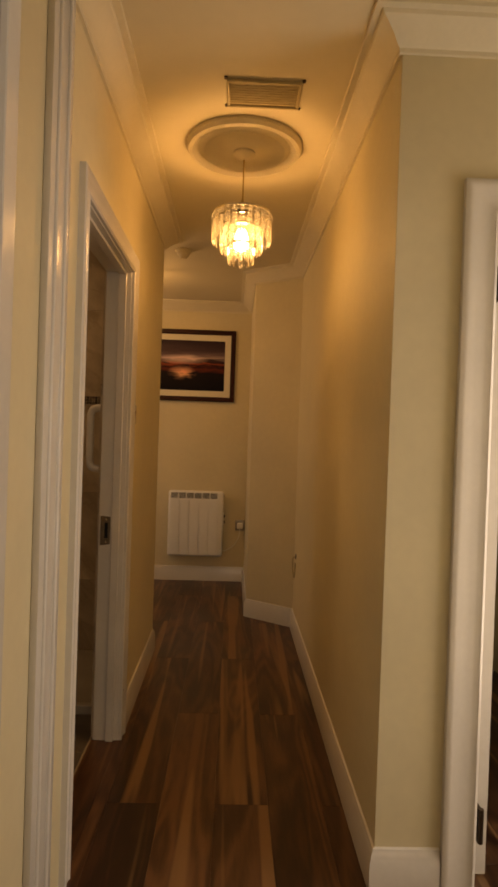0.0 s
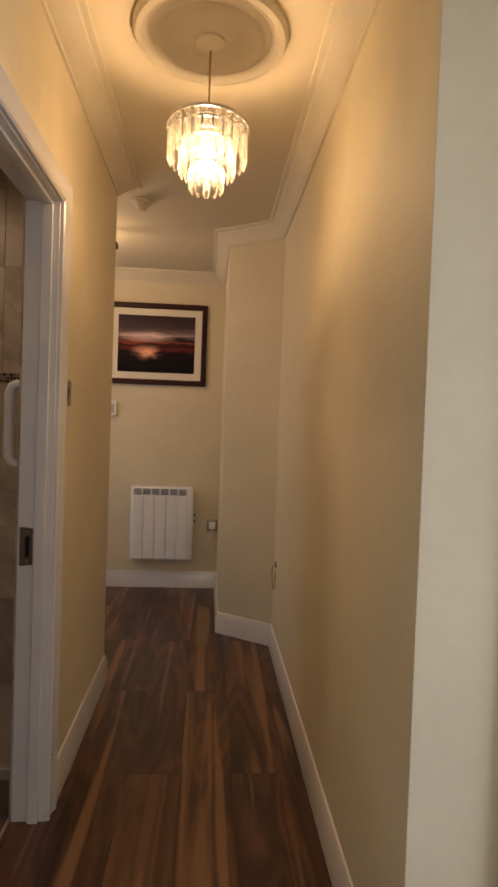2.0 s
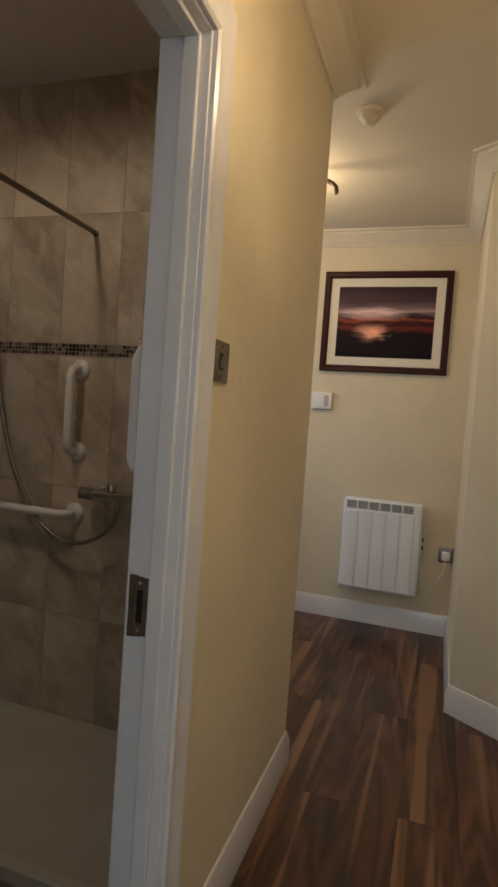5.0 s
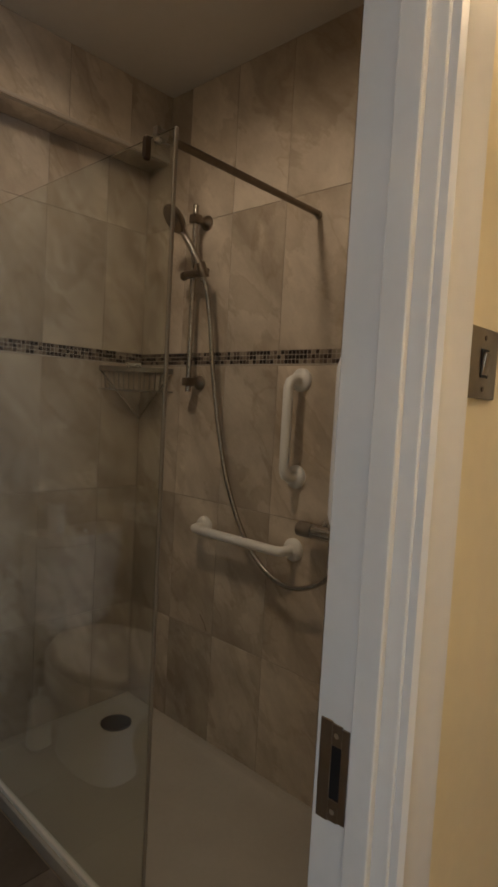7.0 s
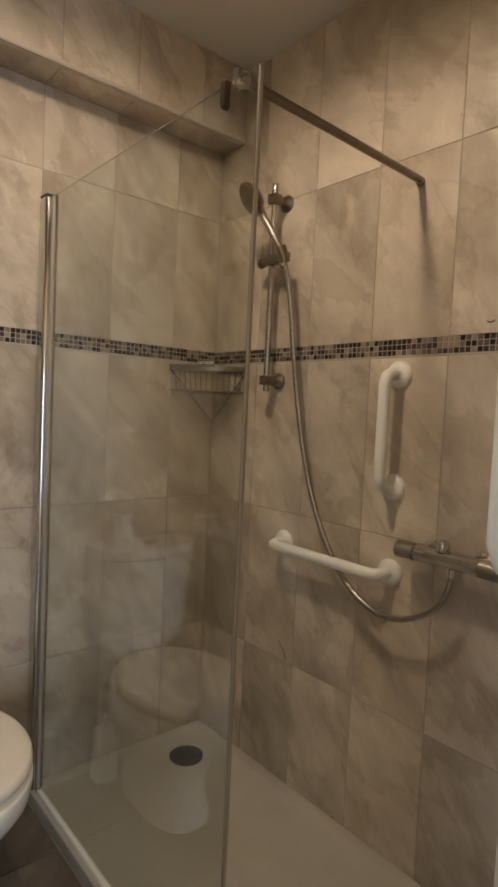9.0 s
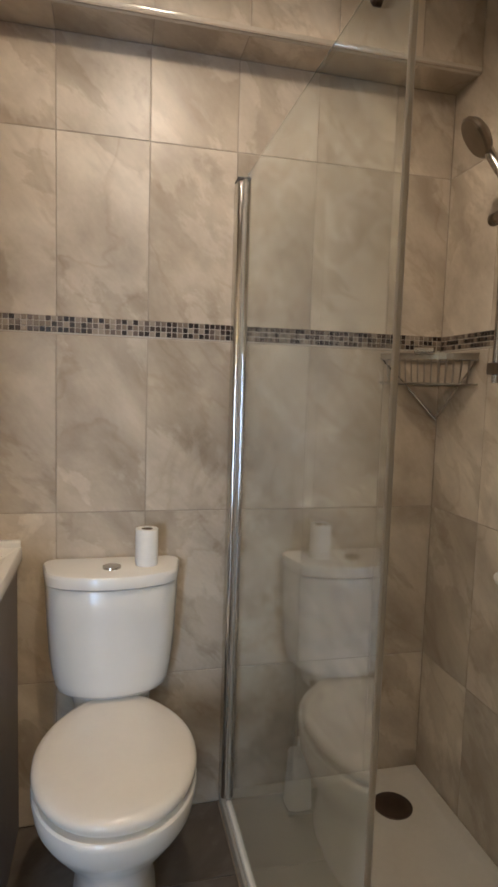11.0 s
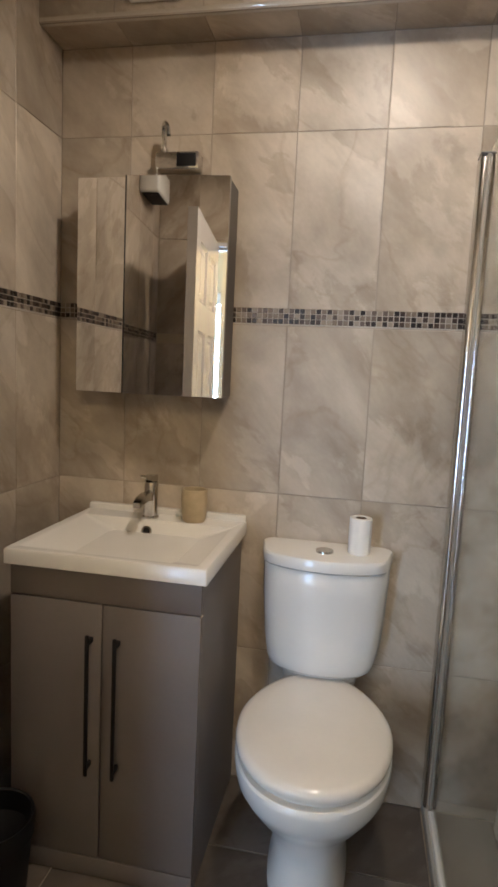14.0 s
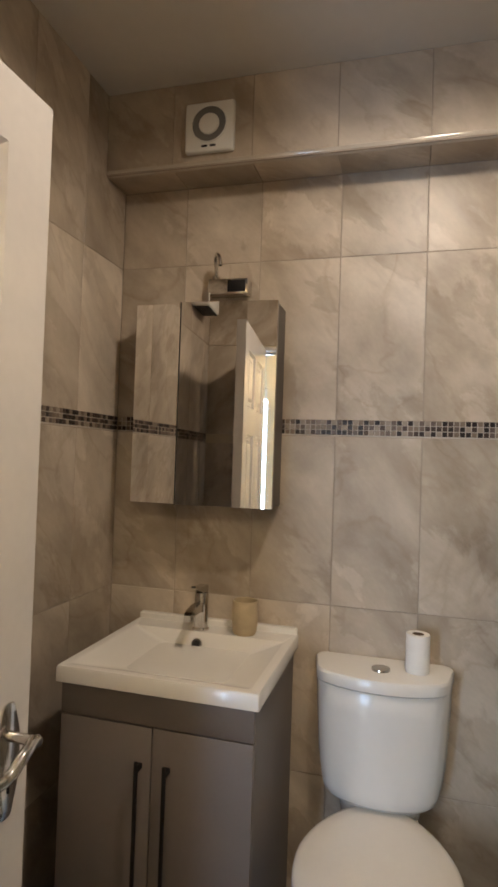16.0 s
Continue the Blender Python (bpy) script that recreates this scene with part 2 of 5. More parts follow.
def crystal(name):
    """Cut acrylic: clear, with bright gloss on its facets."""
    m, t, b = nodes_of(name)
    n, l = t.nodes, t.links
    tr, gl, mix, lw = n.new("ShaderNodeBsdfTransparent"), n.new("ShaderNodeBsdfGlossy"), n.new("ShaderNodeMixShader"), n.new("ShaderNodeLayerWeight")
    tr.inputs[0].default_value = (0.85, 0.84, 0.82, 1)
    gl.inputs["Roughness"].default_value = 0.12
    gl.inputs["Color"].default_value = (0.95, 0.93, 0.9, 1)
    lw.inputs[0].default_value = 0.33
    l.new(lw.outputs["Fresnel"], mix.inputs[0])
    l.new(tr.outputs[0], mix.inputs[1])
    l.new(gl.outputs[0], mix.inputs[2])
    tl, mix2 = n.new("ShaderNodeBsdfTranslucent"), n.new("ShaderNodeMixShader")
    tl.inputs[0].default_value = (0.95, 0.90, 0.82, 1)
    mix2.inputs[0].default_value = 0.05
    l.new(mix.outputs[0], mix2.inputs[1])
    l.new(tl.outputs[0], mix2.inputs[2])
    l.new(mix2.outputs[0], n["Material Output"].inputs[0])
    return m


def emitter(name, color, strength):
    m, t, b = nodes_of(name)
    b.inputs["Emission Color"].default_value, b.inputs["Emission Strength"].default_value = (*color, 1), strength
    b.inputs["Base Color"].default_value = (0.8, 0.8, 0.8, 1)
    return m


def sunset_art(name):
    """The printed picture: dusk clouds over dark water with a glow on the horizon."""
    m, t, b = nodes_of(name)
    n, l = t.nodes, t.links
    tc, mp, no = n.new("ShaderNodeTexCoord"), n.new("ShaderNodeMapping"), n.new("ShaderNodeTexNoise")
    mp.inputs["Scale"].default_value = (3.2, 1.0, 13.0)
    no.inputs["Scale"].default_value, no.inputs["Detail"].default_value, no.inputs["Distortion"].default_value = 1.3, 7, 0.8
    l.new(tc.outputs["Object"], mp.inputs["Vector"])
    l.new(mp.outputs[0], no.inputs["Vector"])
    sep = n.new("ShaderNodeSeparateXYZ")
    l.new(tc.outputs["Object"], sep.inputs[0])
    h = n.new("ShaderNodeMath")
    h.operation = "MULTIPLY_ADD"
    h.inputs[1].default_value, h.inputs[2].default_value = 2.3, 0.38
    l.new(sep.outputs["Z"], h.inputs[0])
    w = n.new("ShaderNodeMath")
    w.operation = "MULTIPLY_ADD"
    w.inputs[1].default_value = 0.24
    l.new(no.outputs["Fac"], w.inputs[0])
    l.new(h.outputs[0], w.inputs[2])
    ramp = n.new("ShaderNodeValToRGB")
    e = ramp.color_ramp.elements
    e[0].position, e[0].color = 0.0, (0.006, 0.004, 0.006, 1)
    e[1].position, e[1].color = 1.0, (0.036, 0.020, 0.026, 1)
    for p, c in ((0.34, (0.012, 0.006, 0.008)), (0.43, (0.13, 0.022, 0.016)), (0.485, (0.022, 0.008, 0.010)), (0.535, (0.30, 0.060, 0.035)), (0.565, (0.03, 0.012, 0.014)), (0.61, (0.05, 0.025, 0.028)), (0.64, (0.40, 0.28, 0.27)), (0.71, (0.17, 0.11, 0.12)), (0.80, (0.075, 0.043, 0.050))):
        e.new(p).color = (*c, 1)
    l.new(w.outputs[0], ramp.inputs["Fac"])
    gm, gt, gr = n.new("ShaderNodeMapping"), n.new("ShaderNodeTexGradient"), n.new("ShaderNodeValToRGB")
    gm.inputs["Location"].default_value, gm.inputs["Scale"].default_value = (0.52, 0.0, 0.9), (6.5, 0.0, 13.0)
    gt.gradient_type = "SPHERICAL"
    l.new(tc.outputs["Object"], gm.inputs["Vector"])
    l.new(gm.outputs[0], gt.inputs["Vector"])
    gr.color_ramp.elements[0].color, gr.color_ramp.elements[1].color = (0, 0, 0, 1), (0.85, 0.42, 0.28, 1)
    gr.color_ramp.elements[0].position, gr.color_ramp.elements[1].position = 0.1, 0.8
    l.new(gt.outputs["Fac"], gr.inputs["Fac"])
    gk = n.new("ShaderNodeMapRange")
    gk.inputs["From Min"].default_value, gk.inputs["From Max"].default_value = 0.4, 0.6
    l.new(no.outputs["Fac"], gk.inputs["Value"])
    ad = n.new("ShaderNodeMix")
    ad.data_type, ad.blend_type = "RGBA", "ADD"
    l.new(gk.outputs[0], ad.inputs["Factor"])
    l.new(ramp.outputs["Color"], ad.inputs["A"])
    l.new(gr.outputs["Color"], ad.inputs["B"])
    # pale streak of evening sky between the clouds
    pm, pt, pr, ap = n.new("ShaderNodeMapping"), n.new("ShaderNodeTexGradient"), n.new("ShaderNodeValToRGB"), n.new("ShaderNodeMix")
    pm.inputs["Location"].default_value, pm.inputs["Scale"].default_value = (0.30, 0.0, -1.0), (3.4, 0.0, 19.0)
    pt.gradient_type = "SPHERICAL"
    pr.color_ramp.elements[0].color, pr.color_ramp.elements[1].color = (0, 0, 0, 1), (0.62, 0.44, 0.42, 1)
    pr.color_ramp.elements[0].position, pr.color_ramp.elements[1].position = 0.12, 0.85
    ap.data_type, ap.blend_type = "RGBA", "ADD"
    l.new(tc.outputs["Object"], pm.inputs["Vector"])
    l.new(pm.outputs[0], pt.inputs["Vector"])
    l.new(pt.outputs["Fac"], pr.inputs["Fac"])
    ap.inputs["Factor"].default_value = 0.85
    l.new(ad.outputs["Result"], ap.inputs["A"])
    l.new(pr.outputs["Color"], ap.inputs["B"])
    l.new(ap.outputs["Result"], b.inputs["Base Color"])
    b.inputs["Roughness"].default_value, b.inputs["Specular IOR Level"].default_value = 0.5, 0.1
    return m


CREAM = mat("cream_wall_paint", (0.67, 0.58, 0.412), 0.62, var=0.06, scale=2.2, bump=0.04, bump_scale=220)
CEILING = mat("ceiling_paint", (0.65, 0.565, 0.42), 0.7, var=0.04, scale=1.8, bump=0.08, bump_scale=180)
PLASTER = mat("moulded_plaster", (0.69, 0.61, 0.47), 0.55, var=0.05, scale=5, bump=0.08, bump_scale=120)
GLOSS = mat("white_gloss_paint", (0.67, 0.64, 0.61), 0.24, var=0.05, scale=4, bump=0.06, bump_scale=50, coat=0.25)
BATHCEIL = mat("bathroom_ceiling_paint", (0.62, 0.58, 0.52), 0.6, var=0.04, scale=2)
PLANK = plank_wood("dark_laminate")
SUBFLOOR = mat("joint_shadow", (0.02, 0.012, 0.008), 0.8)
TILE = stone_tile("stone_wall_tile", (0.362, 0.298, 0.228), (0.605, 0.522, 0.418), 0.34)
FLOORTILE = stone_tile("floor_tile_grey_brown", (0.105, 0.085, 0.07), (0.19, 0.16, 0.135), 0.35, 2.4)
GROUT = mat("tile_grout", (0.34, 0.285, 0.225), 0.85, var=0.15, scale=9, bump=0.2, bump_scale=200)
MOSAIC = mosaic_glass("mosaic_glass")
PALEGROUT = mat("pale_mosaic_grout", (0.45, 0.40, 0.335), 0.8, var=0.1, scale=20)
CERAMIC = mat("white_ceramic", (0.78, 0.755, 0.71), 0.2, var=0.02, scale=4, coat=0.2)
SEATW = mat("white_seat_plastic", (0.78, 0.73, 0.66), 0.2, var=0.03, scale=5, coat=0.2)
WHITEPL = mat("white_plastic", (0.78, 0.76, 0.71), 0.32, var=0.03, scale=8)
RADIATOR = mat("white_enamel", (0.80, 0.80, 0.79), 0.3, var=0.03, scale=5)
TRAYW = mat("shower_tray_acrylic", (0.45, 0.42, 0.365), 0.22, var=0.05, scale=5, coat=0.2)
CHROME = mat("chrome", (0.62, 0.60, 0.57), 0.13, 1.0, var=0.05, scale=15)
# chrome in a darker, rougher tone for rail, hand shower and hose
HOSE = mat("dark_chrome", (0.42, 0.39, 0.35), 0.24, 1.0, var=0.1, scale=20)
STEEL = mat("brushed_steel", (0.36, 0.33, 0.29), 0.34, 1.0, var=0.12, scale=30, bump=0.1, bump_scale=300)
NICKEL = mat("dark_brushed_nickel", (0.22, 0.18, 0.14), 0.34, 1.0, var=0.12, scale=30, bump=0.1, bump_scale=300)
BRONZE = mat("dark_bronze", (0.085, 0.06, 0.045), 0.4, 0.9, var=0.15, scale=20)
BRASS = mat("aged_brass", (0.45, 0.32, 0.14), 0.35, 1.0, var=0.2, scale=20)
BLACK = mat("black_plastic", (0.010, 0.009, 0.009), 0.5, var=0.2, scale=12, spec=0.25)
DARK = mat("dark_void", (0.012, 0.010, 0.009), 0.8)
GREY = mat("grey_vanity_satin", (0.182, 0.156, 0.141), 0.42, var=0.05, scale=6, bump=0.05, bump_scale=300)
GREYDK = mat("grey_vanity_edge", (0.09, 0.078, 0.07), 0.4, var=0.05, scale=6)
MAHOG = mat("dark_mahogany", (0.036, 0.008, 0.007), 0.42, var=0.3, scale=14, spec=0.15)
MATBOARD = mat("cream_mount_board", (0.72, 0.66, 0.54), 0.8, var=0.03, scale=12)
PAPER = mat("tissue_paper", (0.82, 0.79, 0.74), 0.9, var=0.04, scale=20, bump=0.3, bump_scale=90)
CARDB = mat("cardboard", (0.16, 0.11, 0.075), 0.9)
CUP = mat("sand_resin", (0.46, 0.365, 0.225), 0.45, var=0.12, scale=30, bump=0.15, bump_scale=150)
GREYPL = mat("grey_plastic", (0.42, 0.39, 0.36), 0.4)
DARKGREY = mat("dark_grey_plastic", (0.16, 0.15, 0.14), 0.5)
SEAL = mat("clear_seal", (0.30, 0.26, 0.21), 0.3, var=0.05)
VENTP = mat("tan_vent_enamel", (0.42, 0.33, 0.20), 0.5, var=0.12, scale=30, bump=0.1, bump_scale=300)
GRILLE = mat("grille_mesh", (0.30, 0.23, 0.15), 0.5, 0.4, var=0.2, scale=60, bump=0.6, bump_scale=400)
MIRROR = mat("mirror_silver", (0.90, 0.89, 0.87), 0.015, 1.0, var=0.01)
ART = sunset_art("sunset_print")
CRYSTAL = crystal("cut_crystal")
PANE = clear_glass("shower_glass", (0.88, 0.92, 0.895))
TILETRIM = mat("glazed_tile_trim", (0.50, 0.44, 0.36), 0.16, var=0.05, scale=8, coat=0.8)
BULB = emitter("bulb_glow", (1.0, 0.82, 0.56), 120.0)
PLASTSHADE = emitter("frosted_shade_glow", (1.0, 0.78, 0.48), 6.0)

# ---- mesh helpers ----


def bm_new():
    return bmesh.new()


def box(bm, x0, x1, y0, y1, z0, z1, bevel=0.0, seg=2):
    made = bmesh.ops.create_cube(bm, size=1.0, matrix=Matrix.Translation(((x0 + x1) / 2, (y0 + y1) / 2, (z0 + z1) / 2)) @ Matrix.Diagonal((abs(x1 - x0), abs(y1 - y0), abs(z1 - z0), 1)))
    if bevel:
        edges = list({e for v in made["verts"] for e in v.link_edges})
        bmesh.ops.bevel(bm, geom=edges, offset=bevel, segments=seg, affect="EDGES", profile=0.5)
    return bm


def prism(bm, pts, z0, z1):
    lo = [bm.verts.new((x, y, z0)) for x, y in pts]
    hi = [bm.verts.new((x, y, z1)) for x, y in pts]
    n = len(pts)
    for i in range(n):
        bm.faces.new((lo[i], lo[(i + 1) % n], hi[(i + 1) % n], hi[i]))
    bm.faces.new(lo[::-1])
    bm.faces.new(hi)
    return bm


def lathe(bm, profile, m=Matrix(), segs=32, a0=0.0, a1=2 * math.pi):
    full = abs(a1 - a0 - 2 * math.pi) < 1e-6
    count = segs if full else segs + 1
    rings = []
    for r, z in profile:
        rings.append([bm.verts.new(m @ Vector((r * math.cos(a0 + (a1 - a0) * i / segs), r * math.sin(a0 + (a1 - a0) * i / segs), z))) for i in range(count)])
    for a, b in zip(rings, rings[1:]):
        for i in range(count if full else count - 1):
            j = (i + 1) % count
            bm.faces.new((a[i], a[j], b[j], b[i]))
    return bm


def loft(bm, rings, cap0=True, cap1=True):
    vs = [[bm.verts.new(p) for p in ring] for ring in rings]
    n = len(vs[0])
    for a, b in zip(vs, vs[1:]):
        for i in range(n):
            bm.faces.new((a[i], a[(i + 1) % n], b[(i + 1) % n], b[i]))
    if cap0:
        bm.faces.new(vs[0][::-1])
    if cap1:
        bm.faces.new(vs[-1])
    return bm


def smooth_path(pts, steps=6):
    pts = [Vector(p) for p in pts]
    out = []
    for i in range(len(pts) - 1):
        p0, p1, p2, p3 = pts[max(i - 1, 0)], pts[i], pts[i + 1], pts[min(i + 2, len(pts) - 1)]
        for k in range(steps):
            u = k / steps
            out.append(0.5 * ((2 * p1) + (p2 - p0) * u + (2 * p0 - 5 * p1 + 4 * p2 - p3) * u * u + (3 * p1 - p0 - 3 * p2 + p3) * u ** 3))
    out.append(pts[-1])
    return out


def tube(bm, pts, r, segs=12):
    pts = [Vector(p) for p in pts]
    rings, up = [], Vector((0.31, 0.17, 0.93)).normalized()
    for i, p in enumerate(pts):
        d = (pts[min(i + 1, len(pts) - 1)] - pts[max(i - 1, 0)]).normalized()
        if i == 0:
            side = d.cross(up).normalized()
        else:
            side = (side - d * side.dot(d)).normalized()
        oth = d.cross(side)
        rings.append([p + (side * math.cos(2 * math.pi * k / segs) + oth * math.sin(2 * math.pi * k / segs)) * r for k in range(segs)])
    return loft(bm, rings)


def sweep(bm, path, profile, closed=False):
    """Runs a section (offset to the path's left, height) along a level line, with mitred corners."""
    n = len(path)
    rings = []
    for i, (x, y) in enumerate(path):
        p = Vector((x, y))
        before = (p - Vector(path[i - 1])).normalized() if (i or closed) else None
        after = (Vector(path[(i + 1) % n]) - p).normalized() if (i < n - 1 or closed) else None
        before, after = before or after, after or before
        na, nb = Vector((-before.y, before.x)), Vector((-after.y, after.x))
        mit = (na + nb) / (1 + na.dot(nb))
        rings.append([(x + mit.x * o, y + mit.y * o, z) for o, z in profile])
    if closed:
        rings.append(rings[0])
    return loft(bm, rings, not closed, not closed)


def finish(name, bm, material, smooth=True, angle=35):
    bmesh.ops.recalc_face_normals(bm, faces=bm.faces[:])
    me = bpy.data.meshes.new(name)
    bm.to_mesh(me)
    bm.free()
    me.materials.append(material)
    if smooth:
        me.shade_smooth()
        me.set_sharp_from_angle(angle=radians(angle))
    return new(name, me)


def part(name, bm, material, parent, label="", smooth=True):
    ob = finish(name, bm, material, smooth)
    ob.parent = parent
    ob.matrix_parent_inverse = parent.matrix_world.inverted()
    return tagged(ob, label)


def thing(name, at, label, category, group="", kind="", rz=0.0):
    ob = new(name)
    ob.empty_display_size = 0.1
    ob.matrix_world = pose(*at, 0, 0, rz)
    bpy.context.view_layer.update()
    return tagged(ob, label, category, group, kind)


def solid(name, bm, material, label, category, kind="structure", smooth=False):
    return tagged(finish(name, bm, material, smooth), label, category, "", kind)


def put(name, bm, material, parent, label="", smooth=True):
    """A part whose mesh is written in its thing's own axes."""
    ob = finish(name, bm, material, smooth)
    ob.parent = parent
    return tagged(ob, label)


def along(p, d):
    """A pose at p whose z axis points along d."""
    return Matrix.Translation(p) @ Vector(d).to_track_quat("Z", "Y").to_matrix().to_4x4()


# ---- the plan ----
XL, XLB = -0.25, -0.36           # hall face and bathroom face of the wall between them
XR = 0.645                       # right wall of the hall
YC = 1.73                        # where the lobby narrows into the hall
YEND, YN = 5.30, 3.575           # end wall, outer face of the shower wall
CEIL = 2.49                      # hall ceiling
BX, BY0, BY1 = -1.988, 1.53, 3.448   # tile faces of the bathroom
BCEIL = 2.51
BKX, BKZ = -1.855, 2.252         # front face and underside of the tiled boxing
D0, D1, DH = 1.77, 2.527, 1.972  # bathroom door opening
PY0, PY1, PD0, PD1 = 0.80, 0.91, -0.122, 0.70   # partition with the doorway that the walk starts in
LY = -1.7                        # window wall of the room behind
TH, GD = 0.008, 0.0016           # tile thickness, depth of the grout behind the tile face
RD0, RD1 = 0.94, 1.66          # doorway in the lobby's front wall


def wall_with_doors(name, x0, x1, y0, y1, z1, doors, mat_, label, axis="y"):
    bm = bm_new()
    at = y0
    for a, b, h in doors:
        box(bm, x0, x1, at, a, 0, z1)
        box(bm, x0, x1, a, b, h, z1)
        at = b
    box(bm, x0, x1, at, y1, 0, z1)
    if axis == "x":
        bmesh.ops.transform(bm, matrix=Matrix(((0, 1, 0, 0), (1, 0, 0, 0), (0, 0, 1, 0), (0, 0, 0, 1))), verts=bm.verts[:])
    return solid(name, bm, mat_, label, "wall")


TOP = 2.62
wall_with_doors("wall_west", XLB, XL, LY, YN, TOP, [(D0 - 0.02, D1 + 0.02, DH + 0.02)], CREAM, "cream painted plaster wall with the bathroom doorway")
bm = bm_new()
prism(bm, [(XR, YC), (XR + 0.12, YC + 0.11), (XR + 0.12, 4.13), (0.45, 4.35), (0.45, YEND), (0.33, YEND), (0.33, 4.285), (XR, 4.065)], 0, TOP)
solid("wall_east", bm, CREAM, "cream painted hall wall with a chamfered corner", "wall")
bm = bm_new()
box(bm, XR + 0.001, RD0 - 0.02, YC, YC + 0.11, 0, TOP)
box(bm, RD0 - 0.02, RD1 + 0.02, YC, YC + 0.11, DH, TOP)
box(bm, RD1 + 0.02, LX, YC, YC + 0.11, 0, TOP)
solid("wall_lobby_front", bm, CREAM, "cream painted lobby wall with a doorway", "wall")
solid("wall_end", box(bm_new(), -1.9, 0.6, YEND, YEND + 0.12, 0, TOP), CREAM, "cream painted wall at the end of the hall", "wall")
bm = bm_new()
box(bm, -1.9, -1.78, YN, 4.0, 0, TOP)
box(bm, -1.9, -1.78, 4.9, YEND, 0, TOP)
box(bm, -1.9, -1.78, 4.0, 4.9, 0, 0.93)
box(bm, -1.9, -1.78, 4.0, 4.9, 1.97, TOP)
solid("wall_corner_west", bm, CREAM, "plain cream wall with a window round the corner", "wall")
solid("wall_shower", box(bm_new(), -2.1, XLB, BY1 + GD, YN, 0, TOP), GROUT, "plastered wall behind the shower tiles", "wall")
solid("wall_bathroom_back", box(bm_new(), -2.1, BX - GD, 1.42, BY1 + GD, 0, TOP), GROUT, "grouted wall behind the bathroom tiles", "wall")
solid("wall_bathroom_side", box(bm_new(), BX - GD, XLB, 1.42, BY0 - GD, 0, TOP), GROUT, "grouted side wall behind the bathroom tiles", "wall")
wall_with_doors("wall_lobby_east", LX, LX + 0.12, LY - 0.12, 3.6, TOP, [(1.00, 1.70, 2.02)], CREAM, "cream lobby wall with the glazed entrance")
wall_with_doors("wall_partition", PY0, PY1, XL + 0.001, LX, TOP, [(PD0 - 0.02, PD1 + 0.02, DH + 0.02)], CREAM, "cream painted partition with an open doorway", "x")
bm = bm_new()
box(bm, XLB, 0.0, LY - 0.12, LY, 0, TOP)
box(bm, 1.5, LX, LY - 0.12, LY, 0, TOP)
box(bm, 0.0, 1.5, LY - 0.12, LY, 0, 0.87)
box(bm, 0.0, 1.5, LY - 0.12, LY, 2.13, TOP)
solid("wall_lobby_back", bm, CREAM, "cream painted wall with a window opening", "wall")
solid("wall_side_room", box(bm_new(), XR + 0.13, LX, 3.48, 3.6, 0, TOP), CREAM, "plain wall of the room beside the hall", "wall")
bm = bm_new()
box(bm, XLB + 0.001, LX, LY, YC, CEIL, CEIL + 0.1)
box(bm, XLB + 0.001, XR + 0.12, YC, YN, CEIL, CEIL + 0.1)
box(bm, 0.45, XR + 0.12, YN, 4.4, CEIL, CEIL + 0.1)
box(bm, -1.78, 0.45, YN, YEND, CEIL, CEIL + 0.1)
box(bm, XR + 0.12, LX, YC + 0.11, 3.48, CEIL, CEIL + 0.1)
solid("ceiling", bm, CEILING, "cream painted hall ceiling", "ceiling")
solid("ceiling_bathroom", box(bm_new(), BX - TH, XLB, BY0 - TH, BY1 + TH, BCEIL, BCEIL + 0.12), BATHCEIL, "plain pale bathroom ceiling", "ceiling")

floor = solid("floor", box(bm_new(), -2.1, LX + 0.1, LY - 0.1, YEND + 0.1, -0.1, -0.009), SUBFLOOR, "dark laminate plank floor of the hall", "floor")
floor_bath = solid("floor_bathroom", box(bm_new(), BX - TH, XLB, BY0 - TH, BY1 + TH, -0.0088, -0.004), GROUT, "grey-brown tiled bathroom floor", "floor")

# skirting boards
SK = [(0, 0), (0.016, 0), (0.016, 0.090), (0.013, 0.097), (0.013, 0.104), (0.008, 0.114), (0.006, 0.124), (0, 0.128)]


def skirting(path):
    solid("baseboard", sweep(bm_new(), path, SK), GLOSS, "white gloss skirting board with a moulded top", "baseboard", smooth=True)


skirting([(-1.78, YN), (XL, YN), (XL, D1 + 0.076)])
skirting([(XL, 1.395), (XL, PY1), (PD0 - 0.064, PY1)])
skirting([(PD1 + 0.064, PY1), (LX, PY1), (LX, 0.99)])
skirting([(PD0 - 0.064, PY0), (XL, PY0), (XL, LY), (LX, LY), (LX, PY0), (PD1 + 0.064, PY0)])
skirting([(RD0 - 0.107, YC), (XR, YC), (XR, 4.065), (0.33, 4.285), (0.33, YEND), (-1.78, YEND), (-1.78, YN)])

# cornice
CO = [(0, -0.085), (0.010, -0.085), (0.012, -0.074), (0.022, -0.068), (0.036, -0.050), (0.060, -0.030), (0.074, -0.022), (0.078, -0.012), (0.098, -0.010), (0.100, 0.0), (0.0, 0.0)]
COH = [(o, CEIL + z) for o, z in CO]
solid("cornice", sweep(bm_new(), [(-1.78, YN), (XL, YN), (XL, PY1), (LX, PY1), (LX, YC), (XR, YC), (XR, 4.065), (0.33, 4.285), (0.33, YEND), (-1.78, YEND)], COH, True), PLASTER, "moulded plaster cornice round the hall ceiling", "cornice", smooth=True)

# door linings and architraves
AR = [(0.0, 0.0), (0.0, 0.012), (0.005, 0.017), (0.010, 0.013), (0.017, 0.012), (0.036, 0.015), (0.045, 0.020), (0.052, 0.022), (0.057, 0.018), (0.057, 0.0)]


